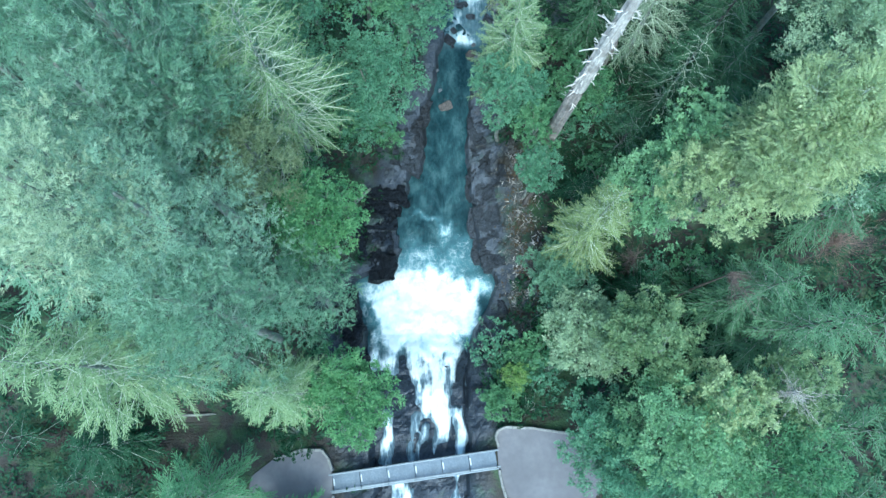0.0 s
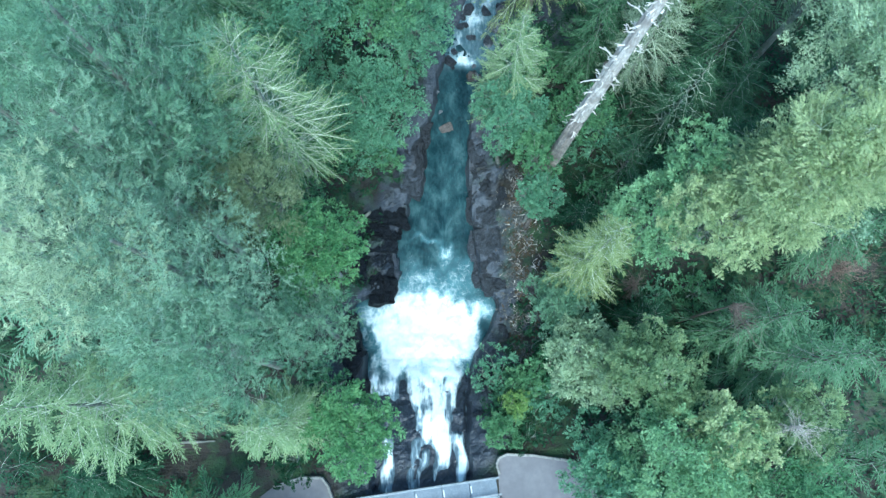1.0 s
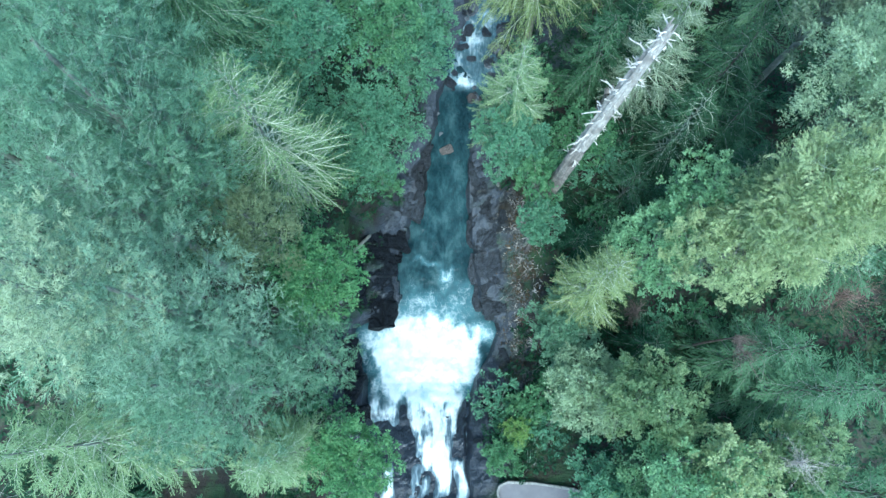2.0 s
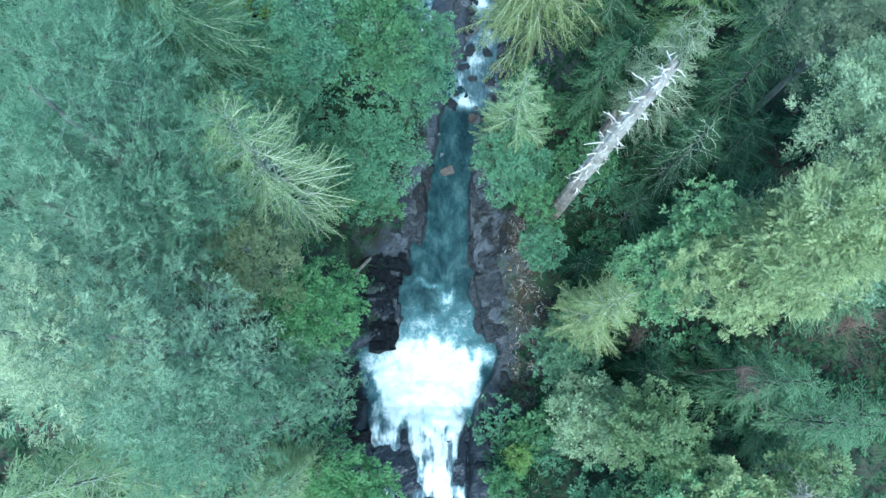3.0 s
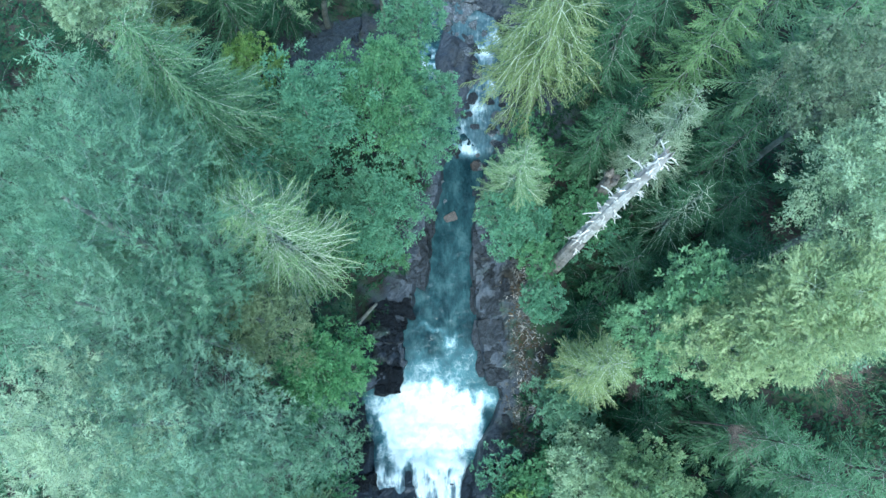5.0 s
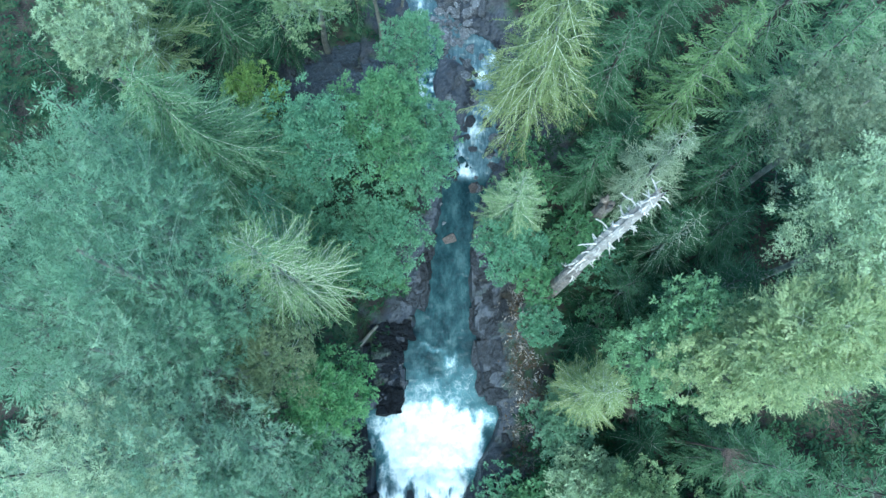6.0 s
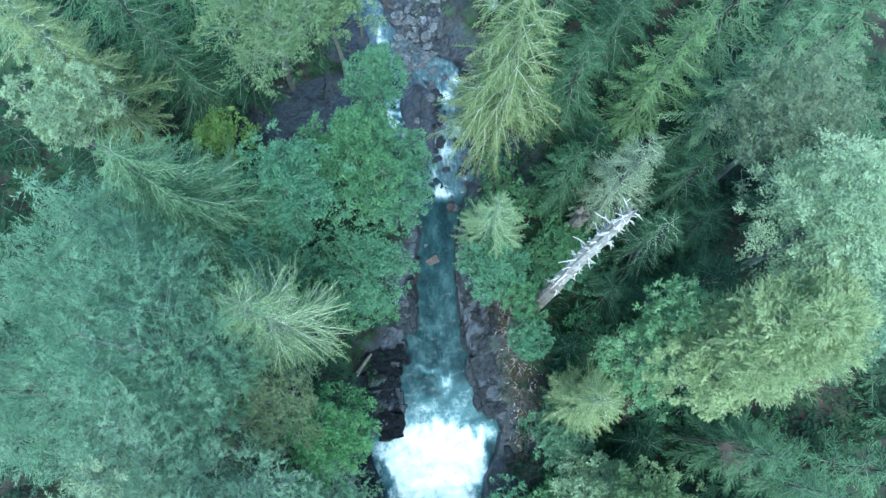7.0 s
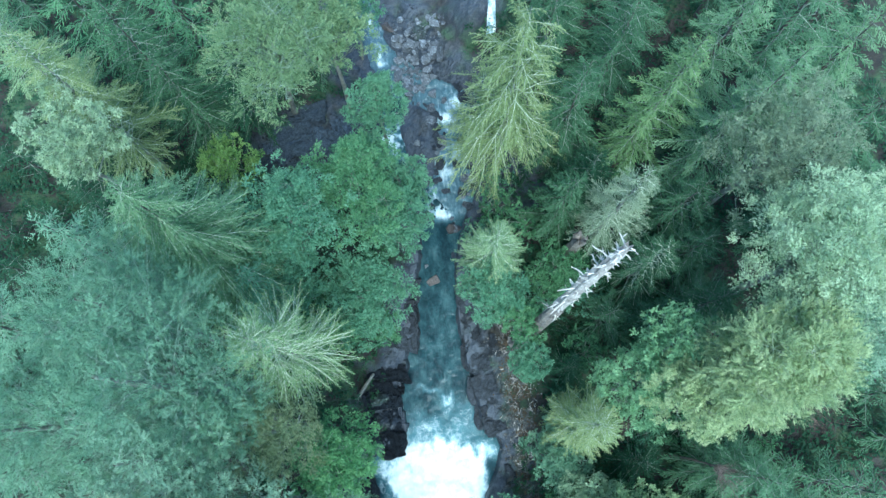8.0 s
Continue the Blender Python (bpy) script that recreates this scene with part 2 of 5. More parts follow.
def part(name, bm, mat, parent=None, label="", smooth=False):
    me = bpy.data.meshes.new(name)
    bm.to_mesh(me)
    bm.free()
    me.materials.append(mat)
    for p in me.polygons:
        p.use_smooth = smooth
    return hung(name, me, parent, label)


def box(bm, size, at=(0, 0, 0), turn=0.0, bevel=0.0):
    m = Matrix.Translation(at) @ Matrix.Rotation(turn, 4, "Z") @ Matrix.Diagonal((*size, 1))
    made = bmesh.ops.create_cube(bm, size=1.0, matrix=m)["verts"]
    if bevel:
        edges = list({e for w in made for e in w.link_edges})
        bmesh.ops.bevel(bm, geom=edges, offset=bevel, segments=1, affect="EDGES")
    return bm


def tubes(paths, radii, sides=3):
    """Tapered tubes along many paths of equal length: paths (n, k, 3), radii (n, k)."""
    paths, radii = np.asarray(paths, float), np.asarray(radii, float)
    n, k, _ = paths.shape
    d = np.gradient(paths, axis=1)
    d /= np.linalg.norm(d, axis=2, keepdims=True) + 1e-9
    ref = np.where(np.abs(d[..., 2:3]) > 0.9, np.array([1.0, 0, 0]), np.array([0, 0, 1.0]))
    a = np.cross(d, ref)
    a /= np.linalg.norm(a, axis=2, keepdims=True) + 1e-9
    b = np.cross(d, a)
    ang = np.arange(sides) * 2 * np.pi / sides
    ring = paths[:, :, None] + radii[:, :, None, None] * (a[:, :, None] * np.cos(ang)[:, None] + b[:, :, None] * np.sin(ang)[:, None])
    idx = np.arange(n * k * sides).reshape(n, k, sides)
    nxt = np.roll(idx, -1, axis=2)
    f = np.stack([idx[:, :-1], nxt[:, :-1], nxt[:, 1:], idx[:, 1:]], axis=-1).reshape(-1, 4)
    return ring.reshape(-1, 3), f


def blades(base, way, up, length, width, fold=0.12):
    """One pointed three-cornered blade for each row."""
    way = way / (np.linalg.norm(way, axis=1, keepdims=True) + 1e-9)
    side = np.cross(way, up)
    side /= np.linalg.norm(side, axis=1, keepdims=True) + 1e-9
    w = side * (0.5 * width)[:, None]
    tip = base + way * length[:, None] - np.array([0, 0, 1.0]) * (fold * length)[:, None]
    v = np.stack([base + w, tip, base - w], axis=1).reshape(-1, 3)
    return v, np.arange(len(v)).reshape(-1, 3)


def sprays(rng, base, axis, tone, length, count, blade, slim, splay=0.75, vary=0.07):
    """Leafy shoots: along each axis, blades to both sides and one at its tip. Gives places, faces and the tone of each corner."""
    n = len(base)
    axis = axis / (np.linalg.norm(axis, axis=1, keepdims=True) + 1e-9)
    side = np.cross(axis, np.array([0, 0, 1.0]) + rng.normal(0, 0.45, axis.shape))
    side /= np.linalg.norm(side, axis=1, keepdims=True) + 1e-9
    up = np.cross(side, axis)
    v, tones = [], []
    for j in range(count):
        f = (j + rng.uniform(0.1, 0.9, n)) / count
        turn = splay * (1 - 0.35 * f) * (1 if j % 2 else -1) + rng.normal(0, 0.2, n)
        if j == count - 1:
            f, turn = np.full(n, 0.92), rng.normal(0, 0.15, n)
        way = axis * np.cos(turn)[:, None] + side * np.sin(turn)[:, None] + up * rng.normal(0.08, 0.22, n)[:, None]
        ln = blade * (1.1 - 0.45 * f) * rng.uniform(0.7, 1.25, n)
        p, _ = blades(base + axis * (length * f)[:, None], way, up + rng.normal(0, 0.3, up.shape), ln, ln * slim, 0.1)
        v.append(p)
        tones.append(np.repeat(np.clip(tone + 0.16 * (f - 0.5) + rng.normal(0, vary, n), 0, 1), 3))
    v = np.concatenate(v)
    return v, np.arange(len(v)).reshape(-1, 3), np.concatenate(tones)


# ---- trees ----
def conifer_shape(rng, height, low, radius, branches=120, droop=0.35, spray=0.34, step=0.26, power=0.7, lean=(0.0, 0.0), gaps=0.0, weep=0.25, bare=0.2, slim=0.4, wood=1.0, twiggy=False, thin=0.62, finger=0.27, ragged=0.0, forks=0, steep=48, fuzz=0.42):
    """Trunk, branches and needle sprays of a conifer on the ground at the origin; low: where the crown begins; forks: side branches of each branch."""
    lean = np.array([lean[0], lean[1], 0.0])
    ht = np.linspace(0, height, 9)
    trunk = np.stack([lean[0] * ht / height, lean[1] * ht / height, ht], axis=1)
    trunk_r = 0.011 * height * (1 - ht / height) ** 1.4 + 0.02
    branches = int(branches * thin)
    u = np.linspace(0.01, 1, branches) ** 0.9
    az = np.arange(branches) * 2.39996 + rng.normal(0, 0.35, branches)
    ln = radius * u ** power * rng.uniform(0.62 - ragged, 1.2 + 0.5 * ragged, branches) * (1 - 0.35 * np.clip((u - 0.75) / 0.25, 0, 1)) + 0.3
    keep = rng.random(branches) > gaps
    s = np.linspace(0, 1, 5)
    paths, radii, bases, ways, sizes, tones = [], [], [], [], [], []

    def bough(o, out, long, rise, sag, bend, thick, begin, own):
        """One branch with the needles along it; gives the curve that it follows."""
        side = np.array([-out[1], out[0], 0.0])

        def along(q):
            q = np.asarray(q, float)
            return o + long * (np.outer(q, out) + np.outer(bend * q ** 2, side) + np.outer(rise * q - (sag + 0.5 * rise) * q ** 2 + 0.12 * q ** 4, [0, 0, 1.0]))
        paths.append(along(s))
        radii.append(thick * (1 - 0.8 * s))
        q = np.linspace(begin * rng.uniform(0.7, 1.2) if long > 1.6 else 0.06, 1.0, int(long * (1 - begin) / step) + 2)
        at = along(q)
        for sg in (-1, 1):
            bl = np.clip((finger * long * (1.05 - q) ** 0.7 + 0.2) * rng.uniform(0.7, 1.25, len(q)), 0.16, 1.3)
            ang = radians(56) - 0.6 * q + rng.normal(0, 0.15, len(q))
            w = np.outer(np.cos(ang), out) + sg * np.outer(np.sin(ang), side)
            w[:, 2] -= weep + rng.uniform(-0.12, 0.12, len(q))
            if twiggy:
                for p, e in zip(at, w * bl[:, None]):
                    paths.append(p + np.outer(s, e))
                    radii.append(wood * 0.008 * (1 - 0.6 * s))
            count = np.maximum((bl / (0.33 * spray)).astype(int), 1) + 1
            for j in range(count.max()):
                m = count > j
                f = (j / np.maximum(count - 1, 1))[m]
                bases.append(at[m] + w[m] * (bl[m] * f)[:, None])
                ways.append(w[m] + rng.normal(0, fuzz, (m.sum(), 3)) + out * 0.25)
                sizes.append(rng.uniform(0.6, 1.1, m.sum()) * spray * 0.85)
                tones.append(0.4 * own + 0.3 * rng.random(m.sum()) + 0.3 * q[m])
        return along

    for i in np.flatnonzero(keep):
        own = rng.random()
        z0 = height - u[i] * (height - low)
        o = lean * z0 / height + np.array([0, 0, z0])
        out = np.array([math.cos(az[i]), math.sin(az[i]), 0.0])
        rise = math.tan(radians(steep - 50 * u[i] ** 0.6 + rng.normal(0, 6)))
        sag = droop * rng.uniform(0.7, 1.3)
        thick = wood * (0.011 * ln[i] + 0.014)
        along = bough(o, out, ln[i], rise, sag, (0.10 + 0.6 * ragged) * math.sin(i * 1.7), thick, bare, own)
        for k in range(forks if ln[i] > 1.2 else 0):
            q = rng.uniform(0.18, 0.7)
            p, ahead = along([q, q + 0.05])
            way = ahead - p
            turn = rng.choice((-1, 1)) * rng.uniform(0.3, 0.75)
            flat = np.array([out[0] * math.cos(turn) - out[1] * math.sin(turn), out[0] * math.sin(turn) + out[1] * math.cos(turn), 0.0])
            bough(p, flat, ln[i] * (1 - q) * rng.uniform(0.6, 0.95), way[2] / (math.hypot(way[0], way[1]) + 1e-6), 0.6 * sag, rng.uniform(-0.35, 0.35), 0.55 * thick, 0.8 * bare, own)
    bases, ways, sizes, tones = np.concatenate(bases), np.concatenate(ways), np.concatenate(sizes), np.repeat(np.concatenate(tones), 3)
    up = np.array([0, 0, 1.0]) + rng.normal(0, 0.35, bases.shape)
    return (trunk, trunk_r), (np.array(paths), np.array(radii)), (*blades(bases, ways, up, sizes, sizes * slim), tones)


def leafy_shape(rng, height, low, radius, lobes=13, clumps=17, leaves=78, blade=0.155, lean=(0.0, 0.0), flat=1.0, open_part=0.0, slim=0.78, reach=1.35, upward=0.05, twigs=3, clump=0.145, wood=1.0, lump=0.9, shoot=0.13, count=3, fine=0.2, splay=1.1, vary=0.12):
    """Trunk, limbs and leafy shoots of a broad-leaved tree; the crown is a heap of uneven lobes."""
    lean = np.array([lean[0], lean[1], 0.0])
    ht = np.linspace(0, height * 0.9, 8)
    wob = np.cumsum(rng.normal(0, 0.12, (8, 2)), axis=0)
    trunk = np.stack([lean[0] * ht / height + wob[:, 0], lean[1] * ht / height + wob[:, 1], ht], axis=1)
    trunk_r = 0.010 * height * (1 - ht / height) ** 0.9 + 0.04
    tall = (height - low) * 0.5
    mid = np.array([0, 0, (height + low) * 0.5]) + lean * 0.75
    paths, radii, cs, ns = [], [], [], []
    lobes = int(lobes * 1.45)
    s = np.linspace(0, 1, 5)[:, None]
    for k in range(lobes):
        a = k * 2.39996 + rng.uniform(-0.3, 0.3)
        h = 1 - reach * (k + 0.5) / lobes
        w = math.sqrt(max(0.05, 1 - h * h))
        out = rng.uniform(0.5, 0.74)
        c = mid + np.array([math.cos(a) * w * radius * out, math.sin(a) * w * radius * out, h * tall * (out + 0.08)]) + rng.normal(0, 0.10 * radius, 3)
        r = radius * lump * rng.uniform(0.30, 0.50)
        z0 = np.clip(c[2] - rng.uniform(0.9, 1.6) * radius, 0.35 * height, 0.88 * height)
        o = np.array([np.interp(z0, ht, trunk[:, 0]), np.interp(z0, ht, trunk[:, 1]), z0])
        for f in range(max(1, round(twigs * 0.7))):
            tip = c + rng.normal(0, 0.55 * r, 3) if f else c
            paths.append(o + (tip - o) * s + np.array([0, 0, 0.25 * radius]) * (s * (1 - s)) + rng.normal(0, 0.05 * radius, 3) * s * (1 - s) * 3)
            radii.append(wood * (0.03 if f else 0.07) * (1 - 0.85 * s[:, 0]))
        many = max(4, int(clumps * 0.72))
        n = rng.normal(0, 1, (many, 3))
        n[:, 2] = np.abs(n[:, 2]) * 1.1 - 0.3
        n /= np.linalg.norm(n, axis=1, keepdims=True)
        p = c + n * r * rng.uniform(0.5, 1.2, (many, 1)) * np.array([1, 1, flat])
        m = rng.random(many) >= open_part
        for e in p[m][:max(1, round(fine * many))]:
            paths.append(c + (e - c) * (s * rng.uniform(1.1, 1.35)) + np.array([0, 0, 0.3 * r]) * s * (1 - s) + rng.normal(0, 0.08 * r, 3) * s * (1 - s) * 3)
            radii.append(wood * 0.02 * (1 - 0.6 * s[:, 0]))
        cs.append(p[m])
        ns.append(n[m])
    cs, ns = np.concatenate(cs), np.concatenate(ns)
    size = np.clip(clump * radius, 0.3, 0.8) * rng.uniform(0.6, 1.4, len(cs))
    many = np.maximum((leaves / count * np.clip(size / 0.45, 0.7, 1.8)).astype(int), 2)
    c, n, z, own = np.repeat(cs, many, axis=0), np.repeat(ns, many, axis=0), np.repeat(size, many), np.repeat(rng.random(len(cs)), many)
    m = rng.normal(0, 1, c.shape) + 0.7 * n + np.array([0, 0, 0.7])
    m /= np.linalg.norm(m, axis=1, keepdims=True)
    base = c + m * (z * rng.uniform(0.2, 0.95, len(c)))[:, None] * np.array([1, 1, 0.85])
    axis = 0.6 * m + 0.45 * n + rng.normal(0, 0.3, c.shape) + np.array([0, 0, upward])
    grow = np.clip(z / 0.45, 0.85, 1.35)
    tone = np.clip(0.5 + 0.55 * (own - 0.5) + rng.normal(0, 0.13, len(c)), 0, 1)
    return (trunk, trunk_r), (np.array(paths), np.array(radii)), sprays(rng, base, axis, tone, shoot * grow * rng.uniform(0.6, 1.3, len(c)), count, blade, slim, splay, vary)


def tree(name, shape, at, leaf, label, category="tree", bark=BARK, twig=TWIG, group=""):
    """A tree as a thing: its trunk, its branches and its crown."""
    (trunk, trunk_r), (paths, radii), (v, f, tone) = shape
    root = tagged(new(name), label, category, group)
    root.location = at
    tv, tf = tubes(trunk[None], trunk_r[None], 9)
    hung("trunk", mesh_of("trunk", tv, tf, bark, True), root)
    bv, bf = tubes(paths, radii, 3)
    tagged(hung("branchwork", mesh_of("branchwork", bv, bf, twig, True), root), kind="stuff")
    crown = mesh_of("crown", v, f, LEAF[leaf])
    crown.attributes.new("tone", "FLOAT", "POINT").data.foreach_set("value", tone.astype(np.float32))
    tagged(hung("crown", crown, root), kind="stuff")
    return root


# ---- the lie of the land ----
EDGE_Y = [-40, -12, -6, 0, 3, 6, 9, 11, 12.6, 16, 17.7, 19.8, 23.5, 27.8, 32, 36, 39, 42, 46, 50, 52.5, 55, 57.5, 61, 70, 90]
EDGE_L = [-9, -6, -6.2, -6.6, -7.2, -7.7, -8.6, -8.8, -4.6, -4.8, -4.9, -3.8, -2.6, -2.3, -0.8, 0.3, 0.9, 2.2, 3.2, 3.2, -0.6, -2.4, -3.9, -5.4, -8, -10]
EDGE_R = [2, 2.2, 2.2, 2.0, 2.2, 3.0, 4.4, 5.3, 3.8, 3.2, 3.0, 2.6, 2.3, 2.3, 2.9, 3.9, 5.6, 6.3, 6.9, 7.2, 6.4, 2.4, -0.6, -2.6, -4.5, -6]
SIDE_Y = [38.0, 40.0, 44.0, 48.6, 52.0, 55.0]
SIDE_X = [1.6, 0.2, -2.0, -2.7, -1.8, 0.0]
LEVEL_Y = [-40, -9, -4, 0, 3, 5.5, 8, 12, 34, 37, 40, 46, 56, 61, 70, 90]
LEVEL_Z = [8.0, 7.2, 6.6, 5.2, 3.2, 1.2, 0.25, 0.0, -0.3, -0.5, -0.9, -1.3, -1.7, -1.9, -2.6, -4.0]


def level(y):
    return np.interp(y, LEVEL_Y, LEVEL_Z)


def hills(x, y, scale, seed=0, octaves=3):
    """Uneven noise, about -1 to 1."""
    x, y = np.broadcast_arrays(np.asarray(x, float), np.asarray(y, float))
    o = 17.3 * seed
    z = [noise.fractal((p / scale + o, q / scale - o, o), 1.0, 2.0, octaves) for p, q in zip(x.ravel().tolist(), y.ravel().tolist())]
    return np.array(z).reshape(x.shape) * 1.3


def land(x, y):
    """Height of the ground, and how rocky it is."""
    x, y = np.asarray(x, float), np.asarray(y, float)
    jag = 0.45 * hills(x * 0 + 3.0, y, 2.2, 5)
    xl, xr, w = np.interp(y, EDGE_Y, EDGE_L) + jag, np.interp(y, EDGE_Y, EDGE_R) - 0.6 * jag, level(y)
    dl, dr = xl - x, x - xr
    d = np.maximum(dl, dr)
    left = dl > dr
    side_d = np.abs(x - np.interp(y, SIDE_Y, SIDE_X)) - 0.9 + 50 * ((y < 38.5) | (y > 54.5))
    d = np.minimum(d, side_d)
    far = np.clip((y - 33) / 7, 0, 1)
    up = np.clip((6 - y) / 9, 0, 1)
    rise_r = np.interp(d, [0, 0.3, 0.5, 2.7, 4, 7, 14, 30, 80, 500], [-0.8, 0.2, 1.25, 1.6, 2.3, 5.0, 8.5, 10.5, 14, 30])
    rise_l = np.interp(d, [0, 0.3, 0.5, 2.2, 3, 5, 10, 30, 80, 500], [-0.8, 0.3, 1.6, 2.2, 3.4, 6.5, 8.8, 11, 15, 30])
    low = np.interp(d, [0, 0.5, 3, 8, 14, 30, 80, 500], [-0.5, 0.25, 0.8, 1.8, 5.0, 9, 14, 30])
    side = np.where(left, rise_l, rise_r)
    side = side * (1 - far) + low * far
    top = np.interp(d, [0, 0.4, 2.0, 4, 30, 80, 500], [-0.6, 0.8, 1.25, 1.4, 2.6, 6, 22])
    side = side * (1 - up) + top * up
    hollow = np.exp(-(((x + 6.3) / 2.6) ** 8 + ((y - 16.8) / 4.7) ** 8))
    side = side * (1 - hollow) + (0.5 + 0.25 * np.clip(d, 0, 4)) * hollow
    crag = hills(x, y, 1.6, 1, 5)
    bed = np.clip((y - 2.5) / 3.0, 0, 1)
    z = np.where(d > 0, w + side, w - (0.8 + 0.3 * np.clip(-d, 0, 2)) * bed + (1 - bed) * (0.22 * np.round(crag * 3) / 3 + 0.1 * crag - 0.1))
    z = z + np.clip(d, 0, 2) * np.exp(-np.clip(d - 4, 0, 99) / 2) * (0.22 * np.round(crag * 3) / 3 + 0.08 * crag) + np.clip(d - 3, 0, 8) * 0.12 * hills(x, y, 6, 2)
    rock = np.clip(1.5 - np.clip(d, 0, 99) / np.where(left, 3.2, 3.4) + 0.7 * hills(x, y, 2.0, 3, 4), 0, 1)
    rock = np.where(y > 36, np.clip(1.6 - np.clip(d, 0, 99) / 6 + 0.5 * crag, 0, 1), rock)
    slab = np.exp(-(((x + 14.0) / 5.0) ** 2 + ((y - 48.0) / 4.0) ** 2) ** 2)
    z = z * (1 - slab) + (0.4 + 0.35 * np.round(crag * 4) / 4) * slab
    rock = np.maximum(rock, slab)
    outcrop = np.exp(-(((x - 9.0) / 3.6) ** 4 + ((y - 62.5) / 4.0) ** 4))
    z = z + outcrop * (1.6 + 0.5 * np.round(crag * 3) / 3)
    rock = np.maximum(rock, outcrop)
    pad = np.clip(1.6 - np.hypot((x - 9.2) / 5.6, (y + 7.2) / 4.4) * 1.25, 0, 1) + np.clip(1.6 - np.hypot((x + 14.6) / 5.4, (y + 8.2) / 4.0) * 1.25, 0, 1)
    pad = np.clip(pad * 1.8, 0, 1) * np.clip(d / 0.8, 0, 1)
    z = z * (1 - pad) + 8.75 * pad
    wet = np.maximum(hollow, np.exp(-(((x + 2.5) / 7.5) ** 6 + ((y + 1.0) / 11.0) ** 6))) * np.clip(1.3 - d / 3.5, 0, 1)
    bar = np.exp(-(((x - 2.0) / 4.5) ** 4 + ((y - 57.0) / 5.0) ** 4))
    wet = np.maximum(np.maximum(wet, 0.1 * slab), 0.7 * bar)
    return z, rock * (1 - pad), wet


def make_ground():
    fine_x, fine_y = np.arange(-20, 20.01, 0.27), np.arange(-14, 66.01, 0.27)
    xs = np.concatenate([[-900, -400, -200, -110], np.arange(-70, -20, 2.0), fine_x, np.arange(22, 71, 2.0), [110, 200, 400, 900]])
    ys = np.concatenate([[-900, -400, -200, -100], np.arange(-60, -14, 2.0), fine_y, np.arange(68, 111, 2.0), [150, 250, 450, 900]])
    gx, gy = np.meshgrid(xs, ys)
    z, rock, wet = land(gx, gy)
    v = np.stack([gx, gy, z], axis=-1).reshape(-1, 3)
    i = np.arange(gx.size).reshape(gx.shape)
    f = np.stack([i[:-1, :-1], i[:-1, 1:], i[1:, 1:], i[1:, :-1]], axis=-1).reshape(-1, 4)
    me = mesh_of("ground", v, f, GROUND, False)
    me.attributes.new("rock", "FLOAT", "POINT").data.foreach_set("value", rock.ravel().astype(np.float32))
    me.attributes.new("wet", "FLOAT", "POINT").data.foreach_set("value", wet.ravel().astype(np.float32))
    tagged(hung("ground", me), "brown forest floor with moss and bare grey bedrock beside the creek", "ground", kind="structure")


make_ground()


def water_sheet(name, x, y, z, foam, label, film=0.0):
    v = np.stack([x, y, z], axis=-1).reshape(-1, 3)
    i = np.arange(x.size).reshape(x.shape)
    f = np.stack([i[:-1, :-1], i[:-1, 1:], i[1:, 1:], i[1:, :-1]], axis=-1).reshape(-1, 4)
    me = mesh_of(name, v, f, WATER, True)
    me.attributes.new("foam", "FLOAT", "POINT").data.foreach_set("value", foam.ravel().astype(np.float32))
    me.attributes.new("film", "FLOAT", "POINT").data.foreach_set("value", (film + 0 * foam).ravel().astype(np.float32))
    tagged(hung(name, me), label, "water", kind="structure")


